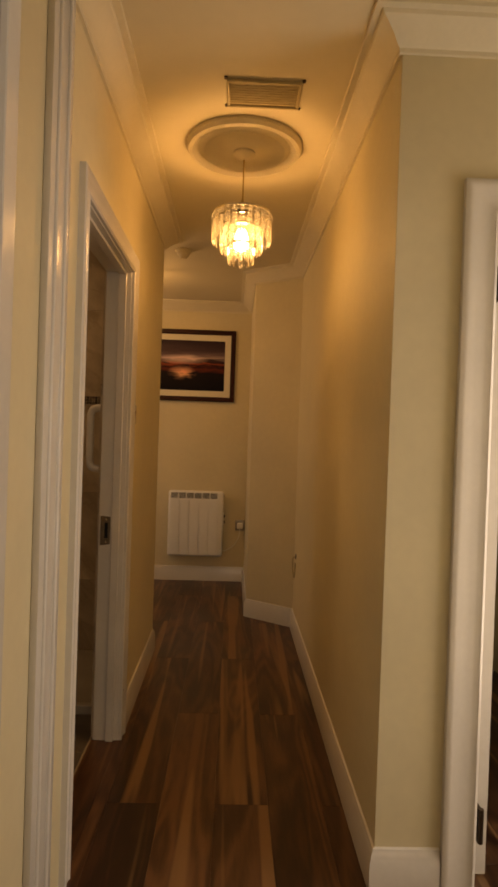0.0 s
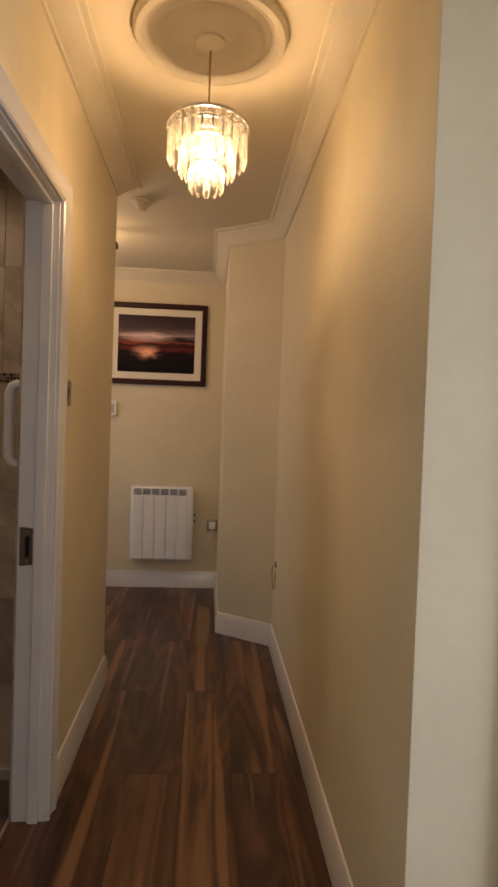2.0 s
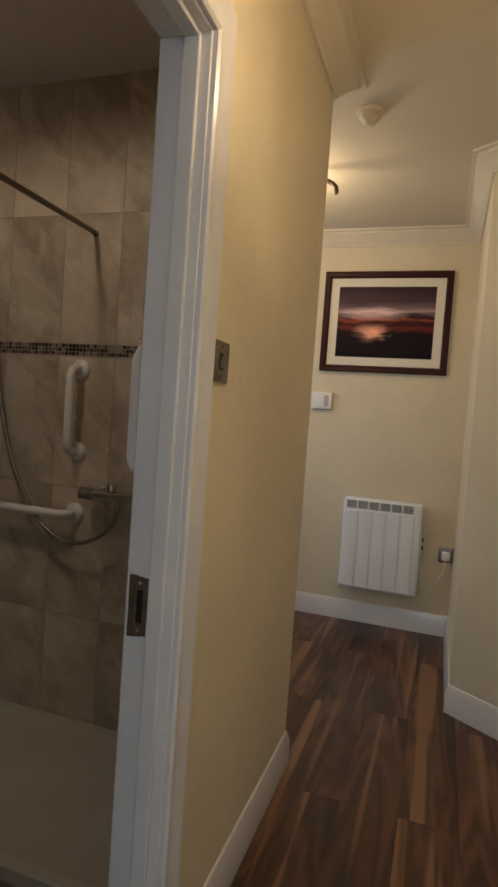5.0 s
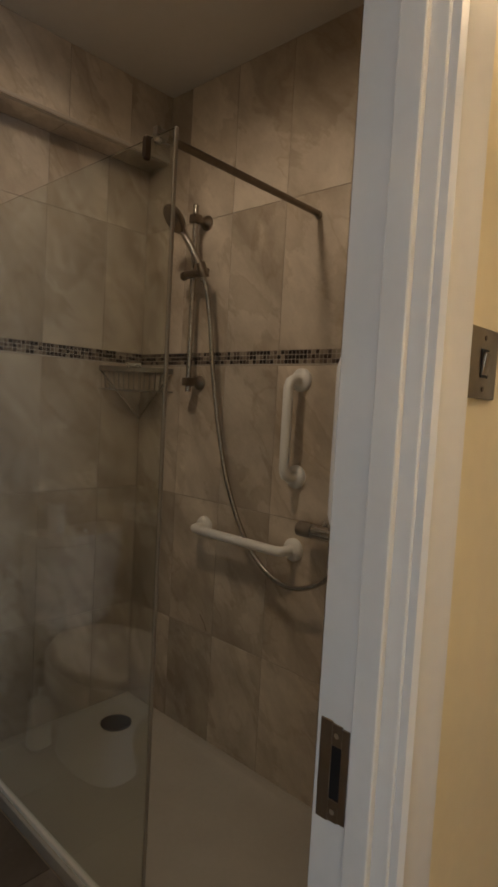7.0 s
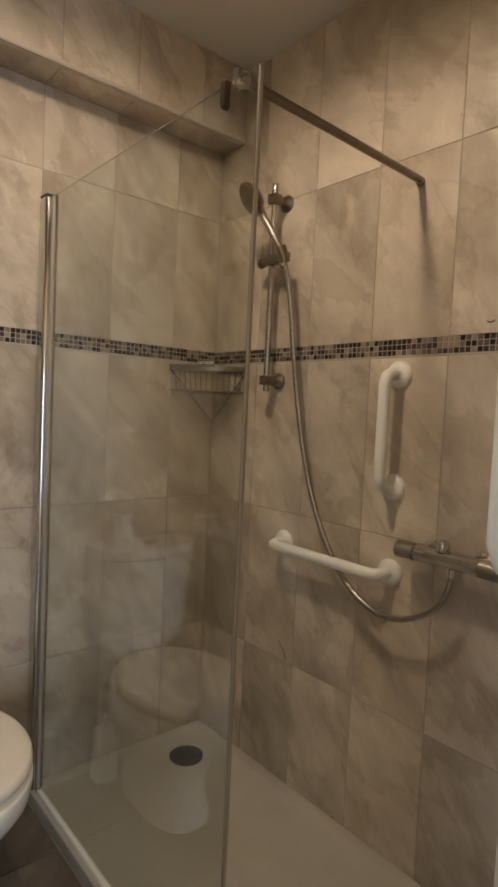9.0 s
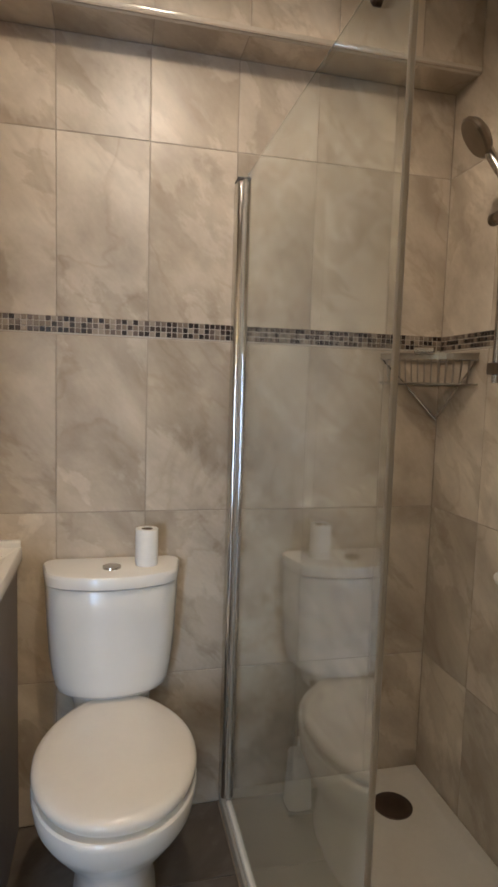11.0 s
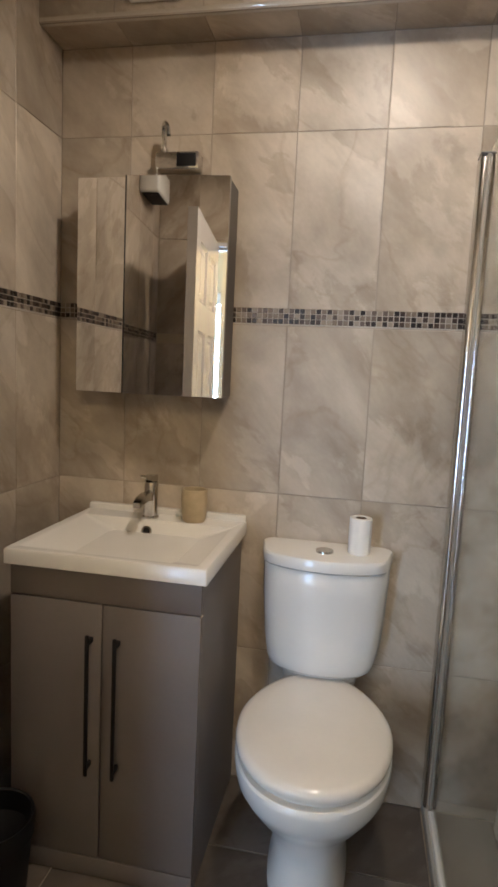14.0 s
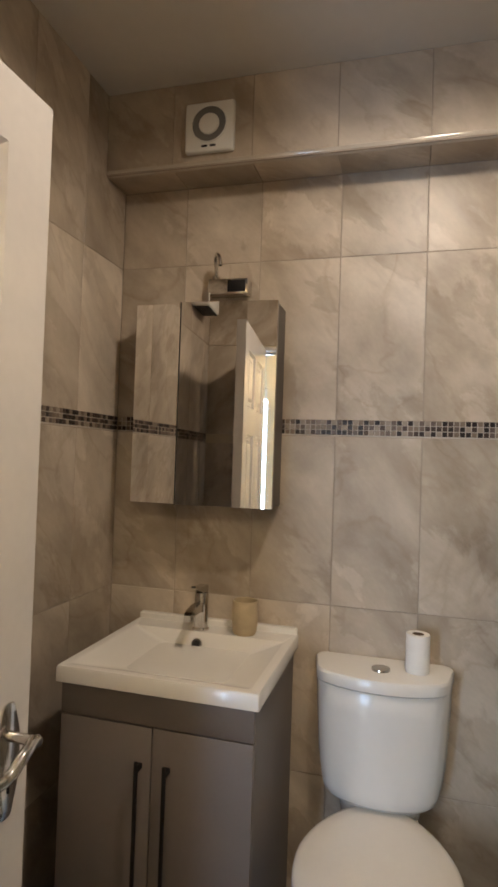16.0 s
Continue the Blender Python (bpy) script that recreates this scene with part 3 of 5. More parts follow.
def architrave(x, sign, y0, y1, h, axis="x", wide=1.0):
    """A mitred moulding round an opening in a wall face; sign: the way that it stands out."""
    bm = bm_new()
    path = [(y0, 0.0), (y0, h), (y1, h), (y1, 0.0)]
    outs = [(-1, 0), (-1, 1), (1, 1), (1, 0)]
    rings = []
    for (y, z), (oy, oz) in zip(path, outs):
        ring = []
        for o, d in AR:
            yy, zz, xx = y + oy * (o * wide + 0.004), z + oz * (o * wide + 0.004), x + sign * d
            ring.append((xx, yy, zz) if axis == "x" else (yy, xx, zz))
        rings.append(ring)
    loft(bm, rings)
    return solid("trim", bm, GLOSS, "white gloss moulded door architrave", "architrave", smooth=True)


def lining(x0, x1, y0, y1, h, stop_at, axis="x"):
    ln = thing("door_lining", (0, 0, 0), "white gloss door lining with a stop bead", "door lining", kind="structure")
    s0, s1 = stop_at
    flip = Matrix(((0, 1, 0, 0), (1, 0, 0, 0), (0, 0, 1, 0), (0, 0, 0, 1)))
    for name, e0, e1, a, b, c, d in (("jamb", x0, x1, y0 - 0.02, y0, 0.0, h + 0.02), ("jamb", x0, x1, y1, y1 + 0.02, 0.0, h + 0.02), ("head", x0, x1, y0, y1, h, h + 0.02),
                                     ("stop_bead", s0, s1, y0, y0 + 0.011, 0.0, h), ("stop_bead", s0, s1, y1 - 0.011, y1, 0.0, h), ("stop_bead", s0, s1, y0 + 0.011, y1 - 0.011, h - 0.011, h)):
        bm = box(bm_new(), e0, e1, a, b, c, d, 0.0015, 1)
        if axis == "y":
            bmesh.ops.transform(bm, matrix=flip, verts=bm.verts[:])
        put(name, bm, GLOSS, ln, smooth=False)


architrave(XL, 1, D0, D1, DH, "x", 1.22)
lining(XLB + 0.006, XL + 0.002, D0, D1, DH, (-0.300, -0.268))
architrave(PY0, -1, PD0, PD1, DH, "y")
architrave(PY1, 1, PD0, PD1, DH, "y")
lining(PY0 - 0.002, PY1 + 0.002, PD0, PD1, DH, (PY0 + 0.04, PY0 + 0.075), "y")
# full-height gloss casing between the two doorways
bm = box(bm_new(), XL, XL + 0.018, 1.400, 1.560, 0.0, CEIL - 0.086, 0.004)
solid("casing", bm, GLOSS, "tall white gloss timber casing board", "casing", smooth=True)
for yb in (1.44, 1.515):
    bm = tube(bm_new(), [(XL + 0.018, yb, 0.0), (XL + 0.018, yb, CEIL - 0.09)], 0.007, 12)
    solid("casing_bead", bm, GLOSS, "half-round bead on the white casing", "bead", smooth=True)
architrave(YC, -1, RD0, RD1, DH - 0.02, "y", 1.75)
lining(YC - 0.002, YC + 0.113, RD0, RD1, DH - 0.02, (YC + 0.055, YC + 0.09), "y")

# ---- doors ----


def panel_door(name, at, rz, width, height, label, handle=True, hinge_side=1):
    """A six-panel moulded door; the hinge edge is at the origin, the leaf runs along +x, its faces look along y."""
    d = thing(name, at, label, "door", kind="structure", rz=rz)
    t = 0.04
    bm = bm_new()
    st, mid = 0.105, 0.095
    rows = [(0.19, 0.72), (0.88, 1.48), (1.60, height - 0.11)]
    cols = [(st, width / 2 - mid / 2), (width / 2 + mid / 2, width - st)]
    xs = [0, cols[0][0], cols[0][1], cols[1][0], cols[1][1], width]
    for a, b in ((xs[0], xs[1]), (xs[2], xs[3]), (xs[4], xs[5])):
        box(bm, a, b, -t, 0, 0, height)
    zs = [0.0] + [z for r in rows for z in r] + [height]
    for c0, c1 in cols:
        for i in range(0, len(zs), 2):
            box(bm, c0, c1, -t, 0, zs[i], zs[i + 1])
    put("leaf_frame", bm, GLOSS, d, smooth=False)
    for c0, c1 in cols:
        for r0, r1 in rows:
            bm = bm_new()
            w, h = c1 - c0, r1 - r0
            for side in (0, 1):
                y = lambda k: -k if side == 0 else -t + k
                rings = []
                for inset, depth in ((0.0, 0.0), (0.012, 0.009), (0.028, 0.011), (0.045, 0.004), (0.06, 0.003)):
                    rings.append([(c0 + inset, y(depth), r0 + inset), (c1 - inset, y(depth), r0 + inset), (c1 - inset, y(depth), r1 - inset), (c0 + inset, y(depth), r1 - inset)])
                loft(bm, rings, False, True)
            put("panel", bm, GLOSS, d, smooth=False)
    if handle:
        hx, hz = width - 0.052, 0.903
        for s in (1, -1):
            y0 = 0.0 if s > 0 else -t
            bm = bm_new()
            pts = []
            for k in range(28):
                a = 2 * math.pi * k / 28
                r = 0.0255 * (1 + 0.14 * math.cos(4 * a))
                pts.append((math.copysign(abs(math.cos(a)) ** 0.75, math.cos(a)) * r, math.copysign(abs(math.sin(a)) ** 0.6, math.sin(a)) * 0.092))
            loft(bm, [[(hx + x * q, y0 + s * dd, hz - 0.02 + z * q) for x, z in pts] for q, dd in ((1.0, 0.0), (1.0, 0.003), (0.85, 0.006))])
            plate = put("handle_plate", bm, CHROME, d, "chrome long-plate door handle")
            bm = bm_new()
            tube(bm, [(hx, y0, hz + 0.02), (hx, y0 + s * 0.05, hz + 0.02)], 0.0085)
            tube(bm, smooth_path([(hx + 0.014, y0 + s * 0.046, hz + 0.012), (hx, y0 + s * 0.05, hz + 0.02), (hx - 0.03, y0 + s * 0.056, hz + 0.014), (hx - 0.065, y0 + s * 0.056, hz - 0.004), (hx - 0.098, y0 + s * 0.052, hz - 0.002), (hx - 0.115, y0 + s * 0.046, hz + 0.010)]), 0.0095)
            put("lever", bm, CHROME, plate)
            # no opening: the keyhole's inner shade is a black disc and slot
            bm = bm_new()
            tube(bm, [(hx, y0 + s * 0.0055, hz - 0.055), (hx, y0 + s * 0.0072, hz - 0.055)], 0.005)
            box(bm, hx - 0.0022, hx + 0.0022, y0 + s * 0.0055, y0 + s * 0.0072, hz - 0.07, hz - 0.055)
            put("keyhole", bm, BLACK, plate)
    for z in (0.22, height - 0.25):
        bm = bm_new()
        box(bm, -0.002, 0.0, -t, 0.0, z - 0.045, z + 0.045)
        tube(bm, [(-0.004, 0.004 * hinge_side - (0 if hinge_side > 0 else t), z - 0.045), (-0.004, 0.004 * hinge_side - (0 if hinge_side > 0 else t), z + 0.045)], 0.006)
        put("hinge", bm, STEEL, d)
    return d


panel_door("door_1", (-0.370, 1.814, 0.008), 178.9, 0.722, 1.962, "open white six-panel bathroom door with chrome handle")
# door into the side room, standing open, with dark bronze hinges
d3 = thing("door_3", (RD0 + 0.004, YC + 0.056, 0.008), "white door standing open into a dark room", "door", kind="structure")
put("leaf", box(bm_new(), 0.014, 0.054, 0.0, 0.74, 0, 1.93, 0.002, 1), GLOSS, d3, smooth=False)
for z in (0.18, 1.76):
    bm = bm_new()
    box(bm, -0.003, 0.016, -0.045, -0.002, z - 0.05, z + 0.05, 0.002, 1)
    tube(bm, [(0.012, -0.05, z - 0.05), (0.012, -0.05, z + 0.05)], 0.008)
    put("hinge", bm, BRONZE, d3, "dark bronze butt hinge")

# strike plate on the bathroom door's lining
sp = thing("strike_plate", (-0.326, D1, 0.888), "brushed steel strike plate let into the lining", "strike plate")
bm = bm_new()
box(bm, -0.021, -0.004, -0.0025, 0.0, -0.062, 0.062, 0.0008, 1)
box(bm, 0.010, 0.020, -0.0025, 0.0, -0.058, 0.058, 0.0008, 1)
box(bm, -0.004, 0.010, -0.0025, 0.0, 0.033, 0.060, 0.0008, 1)
box(bm, -0.004, 0.010, -0.0025, 0.0, -0.060, -0.033, 0.0008, 1)
put("plate", bm, NICKEL, sp)
# flat black slab: the recess's shade is put in as colour
put("latch_recess", box(bm_new(), -0.004, 0.010, -0.0012, 0.0, -0.033, 0.033), BLACK, sp)
for z in (-0.047, 0.047):
    put("screw", tube(bm_new(), [(0.003, -0.0022, z), (0.003, -0.0034, z)], 0.0035, 10), CHROME, sp)
sp2 = thing("strike_plate", (PD0, PY0 + 0.02, 0.99), "painted-over latch keep on the starting door frame", "strike plate")
put("plate", box(bm_new(), 0.0, 0.004, -0.012, 0.02, -0.03, 0.03, 0.001, 1), GLOSS, sp2)

chip = thing("paint_chip", (XL + 0.0145, D1 + 0.034, 0.20), "small dark chip in the white architrave paint", "paint chip")
put("chip", lathe(bm_new(), [(0.0, 0.0012), (0.0028, 0.001), (0.004, -0.001)], along((0, 0, 0), (1, 0, 0)), 7), BRONZE, chip)

# ---- hall fittings ----
ls = thing("light_switch", (XL, 2.672, 1.385), "brushed steel single light switch on the wall", "light switch")
put("plate", box(bm_new(), 0.0, 0.007, -0.043, 0.043, -0.043, 0.043, 0.002), NICKEL, ls)
bm = box(bm_new(), 0.006, 0.012, -0.009, 0.009, -0.014, 0.014, 0.002)
bmesh.ops.rotate(bm, verts=bm.verts[:], cent=(0.009, 0, 0), matrix=Matrix.Rotation(radians(9), 3, "Y"))
put("rocker", bm, NICKEL, ls)
put("rocker_surround", box(bm_new(), 0.0065, 0.0085, -0.0115, 0.0115, -0.0175, 0.0175, 0.0008, 1), BLACK, ls)
for z in (-0.031, 0.031):
    put("screw", tube(bm_new(), [(0.0065, 0, z), (0.0078, 0, z)], 0.0032, 10), BRONZE, ls)

# ceiling rose and chandelier
CX, CY = 0.205, 2.47
rose = thing("ceiling_rose", (CX, CY, CEIL), "round moulded plaster ceiling rose", "ceiling rose")
PROF = [(0.235, 0.0), (0.237, -0.012), (0.228, -0.026), (0.212, -0.030), (0.202, -0.022), (0.196, -0.016), (0.188, -0.014), (0.180, -0.020), (0.166, -0.024), (0.152, -0.018), (0.140, -0.012), (0.105, -0.013), (0.075, -0.018), (0.058, -0.024), (0.050, -0.026), (0.0, -0.026)]
put("outer_ring", lathe(bm_new(), PROF[:7], segs=72), PLASTER, rose)
put("inner_dish", lathe(bm_new(), PROF[6:], segs=72), PLASTER, rose)
ch = thing("chandelier", (CX, CY, 0.0), "lit three-tier crystal drop chandelier under the ceiling rose", "chandelier")
put("canopy", lathe(bm_new(), [(0.0, CEIL - 0.026), (0.045, CEIL - 0.026), (0.046, CEIL - 0.034), (0.034, CEIL - 0.046), (0.012, CEIL - 0.052), (0.0, CEIL - 0.054)], segs=32), PLASTER, ch, "cream ceiling canopy")
bm = tube(bm_new(), [(0, 0, CEIL - 0.05), (0, 0, 2.26)], 0.0032, 8)
tube(bm, [(0, 0, 2.27), (0, 0, 2.214)], 0.006, 10)
put("flex", bm, BRASS, ch, "pale flex")
ZT = 2.212
for r, z in ((0.118, ZT), (0.082, 2.154), (0.05, 2.089)):
    bm = lathe(bm_new(), [(r - 0.004, z - 0.004), (r + 0.002, z - 0.004), (r + 0.002, z + 0.004), (r - 0.004, z + 0.004), (r - 0.004, z - 0.004)], segs=40)
    put("frame_ring", bm, CHROME, ch, "chrome ring")
for k in range(3):
    a = 2 * math.pi * k / 3
    bm = tube(bm_new(), [(0, 0, ZT + 0.02), (0.118 * math.cos(a), 0.118 * math.sin(a), ZT)], 0.002, 6)
    tube(bm, [(0.116 * math.cos(a), 0.116 * math.sin(a), ZT), (0.05 * math.cos(a), 0.05 * math.sin(a), 2.089)], 0.0016, 6)
    put("stay", bm, CHROME, ch)


# added plate, no part of the fitting: blocks the bulb's light towards the rose
put("rose_shade_plate", lathe(bm_new(), [(0.0, ZT + 0.010), (0.04, ZT + 0.009), (0.074, ZT + 0.004), (0.075, ZT + 0.001), (0.074, ZT - 0.001), (0.0, ZT - 0.001)], segs=40), CHROME, ch, "added chrome plate that shades the ceiling rose")


def crystal_mesh(length, w, d):
    bm = bm_new()
    rings = [[(-w * 0.3, -d * 0.3, 0), (w * 0.3, -d * 0.3, 0), (w * 0.3, d * 0.3, 0), (-w * 0.3, d * 0.3, 0)]]
    for z, q in ((-0.006, 1.0), (-length + 0.014, 1.0), (-length, 0.5)):
        rings.append([(-w / 2 * q, 0, z), (-w * 0.22 * q, -d / 2 * q, z), (w * 0.22 * q, -d / 2 * q, z), (w / 2 * q, 0, z), (w * 0.22 * q, d / 2 * q, z), (-w * 0.22 * q, d / 2 * q, z)])
    loft(bm, rings[1:])
    bmesh.ops.recalc_face_normals(bm, faces=bm.faces[:])
    me = bpy.data.meshes.new("crystal_drop")
    bm.to_mesh(me)
    bm.free()
    me.materials.append(CRYSTAL)
    return me


for r, z, count, length in ((0.118, ZT - 0.028, 24, 0.092), (0.083, 2.150, 18, 0.096), (0.050, 2.085, 12, 0.077)):
    me = crystal_mesh(length, 2 * math.pi * r / count * 0.86, 0.010)
    for k in range(count):
        a = 2 * math.pi * k / count
        ob = new("crystal_drop", me)
        ob.parent = ch
        ob.matrix_basis = pose(r * math.cos(a), r * math.sin(a), z, 0, 0, math.degrees(a) + 90)
bm = bm_new()
bmesh.ops.create_icosphere(bm, subdivisions=2, radius=0.0095)
bead = bpy.data.meshes.new("crystal_bead")
bm.to_mesh(bead)
bm.free()
bead.materials.append(CRYSTAL)
for k in range(24):
    a = 2 * math.pi * k / 24
    ob = new("crystal_bead", bead)
    ob.parent = ch
    ob.matrix_basis = pose(0.118 * math.cos(a), 0.118 * math.sin(a), ZT - 0.016)
bulb = put("bulb", lathe(bm_new(), [(0.0, 2.060), (0.016, 2.065), (0.028, 2.082), (0.031, 2.105), (0.025, 2.132), (0.014, 2.150), (0.0, 2.152)], segs=20), BULB, ch, "glowing bulb")
# the holder's rim is widened to shade the ceiling rose
put("lamp_holder", lathe(bm_new(), [(0.0, 2.152), (0.016, 2.152), (0.018, 2.185), (0.043, 2.190), (0.043, 2.194), (0.006, 2.20), (0.006, 2.216)], segs=24), CHROME, ch, "chrome lamp holder")
bulb.visible_shadow = False

# ceiling vent
vent = thing("ceiling_vent", (0.265, 2.092, CEIL), "rectangular ceiling vent grille with brass frame and corner screws", "ceiling vent")
W, H = 0.128, 0.078
bm = bm_new()
for x0, x1, y0, y1 in ((-W, W, -H, -H + 0.012), (-W, W, H - 0.012, H), (-W, -W + 0.012, -H + 0.012, H - 0.012), (W - 0.012, W, -H + 0.012, H - 0.012)):
    box(bm, x0, x1, y0, y1, -0.012, 0.0, 0.003, 1)
put("frame", bm, VENTP, vent, "tan metal frame")
put("backing", box(bm_new(), -W + 0.012, W - 0.012, -H + 0.012, H - 0.012, -0.002, 0.0), GRILLE, vent)
for k in range(9):
    y = -H + 0.022 + k * (2 * H - 0.044) / 8
    bm = box(bm_new(), -W + 0.012, W - 0.012, y - 0.0092, y + 0.0092, -0.0075, -0.006)
    bmesh.ops.rotate(bm, verts=bm.verts[:], cent=(0, y, -0.007), matrix=Matrix.Rotation(radians(14), 3, "X"))
    put("slat", bm, VENTP, vent)
for sx in (-1, 1):
    for sy in (-1, 1):
        put("screw", tube(bm_new(), [(sx * (W + 0.002), sy * (H + 0.002), 0), (sx * (W + 0.002), sy * (H + 0.002), -0.006)], 0.006, 12), BRONZE, vent)

# smoke detector
sd = thing("smoke_detector", (-0.160, 3.84, CEIL), "round cream smoke detector on the ceiling", "smoke detector")
put("base", lathe(bm_new(), [(0.052, 0), (0.054, -0.008), (0.05, -0.018), (0.0, -0.018)], segs=32), CEILING, sd)
put("sensor_cap", lathe(bm_new(), [(0.043, -0.018), (0.040, -0.030), (0.026, -0.042), (0.020, -0.055), (0.008, -0.058), (0.0, -0.058)], segs=32), CEILING, sd, "tapered sensor cap")

# lamp round the corner
cl = thing("ceiling_lamp", (-0.69, 4.34, CEIL), "ceiling lamp with curved bronze arms and lit glass bowl", "ceiling lamp")
put("canopy", lathe(bm_new(), [(0.0, -0.03), (0.05, -0.028), (0.065, -0.01), (0.065, 0.0)], segs=24), BRASS, cl)
put("stem", tube(bm_new(), [(0, 0, -0.02), (0, 0, -0.13)], 0.008, 10), BRASS, cl)
for k in range(3):
    a = radians(120 * k - 4)
    c, s_ = math.cos(a), math.sin(a)
    put("arm", tube(bm_new(), smooth_path([(0, 0, -0.05), (0.12 * c, 0.12 * s_, -0.05), (0.25 * c, 0.25 * s_, -0.055), (0.31 * c, 0.31 * s_, -0.085), (0.322 * c, 0.322 * s_, -0.125)]), 0.011, 10), BRONZE, cl, "curved bronze lamp arm")
bowl = put("bowl", lathe(bm_new(), [(0.0, -0.215), (0.05, -0.205), (0.085, -0.18), (0.10, -0.14), (0.095, -0.14), (0.08, -0.175), (0.0, -0.205)], segs=28), PLASTSHADE, cl, "lit frosted glass bowl")
bowl.visible_shadow = False

# framed picture
pf = thing("framed_picture", (-0.200, YEND, 1.925), "framed sunset picture in dark mahogany with cream mount", "picture")
PW, PH = 0.395, 0.318
bm = bm_new()
FR = [(0.0, 0.0), (0.0, -0.024), (0.008, -0.030), (0.020, -0.026), (0.032, -0.028), (0.040, -0.018), (0.042, -0.010), (0.042, 0.0)]
corners = [(-1, -1), (1, -1), (1, 1), (-1, 1)]
rings = [[(cx * (PW - o), d, cz * (PH - o)) for o, d in FR] for cx, cz in corners]
loft(bm, rings + [rings[0]], False, False)
put("frame", bm, MAHOG, pf)
put("mount", box(bm_new(), -PW + 0.041, PW - 0.041, -0.011, -0.004, -PH + 0.041, PH - 0.041), MATBOARD, pf, "cream mount board")
put("print", box(bm_new(), -PW + 0.095, PW - 0.095, -0.0128, -0.0115, -PH + 0.095, PH - 0.095), ART, pf, "dusk seascape print", smooth=False)

# electric wall heater
ht = thing("wall_heater", (-0.113, YEND, 0.52), "white slim electric wall heater with vertical panels", "heater")
HW, HZ = 0.244, 0.290
bm = box(bm_new(), -HW, HW, -0.085, -0.018, -HZ, HZ, 0.022, 4)
put("body", bm, RADIATOR, ht)
bm = box(bm_new(), -HW + 0.06, HW - 0.06, -0.02, 0.0, -HZ + 0.08, HZ - 0.08)
put("wall_bracket", bm, GREYPL, ht)
n = 5
fw = (2 * HW - 0.06) / n
for k in range(n):
    x0 = -HW + 0.02 + k * fw
    bm = bm_new()
    loft(bm, [[(x0 + fw * u, -0.084 - d, z) for u, d in ((0.05, -0.002), (0.07, 0.008), (0.5, 0.012), (0.91, 0.008), (0.93, -0.002))] for z in (-HZ + 0.018, HZ - 0.078)])
    put("front_panel", bm, RADIATOR, ht)
for k in range(6):
    w = (2 * HW - 0.07) / 6
    x0 = -HW + 0.02 + k * w
    gr = put("air_grille", box(bm_new(), x0 + 0.004, x0 + w - 0.006, -0.0868, -0.083, HZ - 0.066, HZ - 0.018), DARKGREY, ht, "grey air outlet grille")
    bm = bm_new()
    for j in range(5):
        box(bm, x0 + 0.004, x0 + w - 0.006, -0.089, -0.0868, HZ - 0.064 + j * 0.0095, HZ - 0.062 + j * 0.0095)
    put("louvre", bm, RADIATOR, gr, smooth=False)
put("control_strip", box(bm_new(), HW - 0.001, HW + 0.006, -0.066, -0.032, -0.02, 0.10, 0.002), WHITEPL, ht)
for z in (0.02, 0.07):
    put("knob", tube(bm_new(), [(HW + 0.005, -0.049, z), (HW + 0.016, -0.049, z)], 0.011, 14), BLACK, ht, "small dark control knob")

# socket, plug and lead
so = thing("wall_socket", (0.284, YEND, 0.505), "steel wall socket with white plug beside the heater", "socket")
put("plate", box(bm_new(), -0.043, 0.043, -0.008, 0.0, -0.047, 0.047, 0.002), STEEL, so)
put("plug", box(bm_new(), -0.026, 0.026, -0.042, -0.008, -0.028, 0.024, 0.007, 3), WHITEPL, so, "white plug")
lead = thing("heater_lead", (0.216, YEND, 0.4), "thin white heater lead hanging along the wall", "cable")
put("cord", tube(bm_new(), smooth_path([(0.065, -0.03, 0.078), (0.06, -0.03, 0.01), (0.02, -0.02, -0.07), (-0.04, -0.015, -0.115), (-0.09, -0.025, -0.125), (-0.10, -0.04, -0.11)]), 0.0035, 8), WHITEPL, lead)

# room thermostat
th = thing("thermostat", (-0.560, YEND, 1.41), "small white room thermostat below the picture", "thermostat")
put("case", box(bm_new(), -0.065, 0.065, -0.03, 0.0, -0.055, 0.055, 0.006, 3), WHITEPL, th)
put("dial_window", box(bm_new(), 0.015, 0.045, -0.0315, -0.029, -0.035, 0.035, 0.001, 1), GREYPL, th, "grey dial window")

# telephone cable leaving the wall
tc_ = thing("loose_cable", (XR, 3.945, 0.45), "loop of white cable coming out of a hole in the wall", "cable")
# dark disc on the wall face; its colour is the shade within the hole
put("hole", lathe(bm_new(), [(0.0, -0.004), (0.015, -0.005), (0.018, 0.0)], along((0, 0, 0.062), (1, 0, 0)), 14), BRONZE, tc_, "rough dark hole")
put("wire", tube(bm_new(), smooth_path([(0, 0, 0.06), (-0.02, 0.004, 0.05), (-0.022, 0.0, 0.0), (-0.018, -0.012, -0.05), (-0.014, -0.03, -0.072), (-0.012, -0.045, -0.05), (-0.01, -0.045, 0.0), (-0.008, -0.03, 0.025)]), 0.0042, 8), CUP, tc_, "thin cream wire")

# lobby window
win = thing("window_1", (0.75, LY - 0.06, 1.5), "white framed lobby window with daylight behind it", "window", kind="structure")
bm = bm_new()
for x0, x1, z0, z1 in ((-0.75, -0.69, -0.63, 0.63), (0.69, 0.75, -0.63, 0.63), (-0.69, 0.69, -0.63, -0.57), (-0.69, 0.69, 0.57, 0.63), (-0.025, 0.025, -0.57, 0.57)):
    box(bm, x0, x1, -0.03, 0.03, z0, z1, 0.004, 1)
put("window_frame", bm, WHITEPL, win)
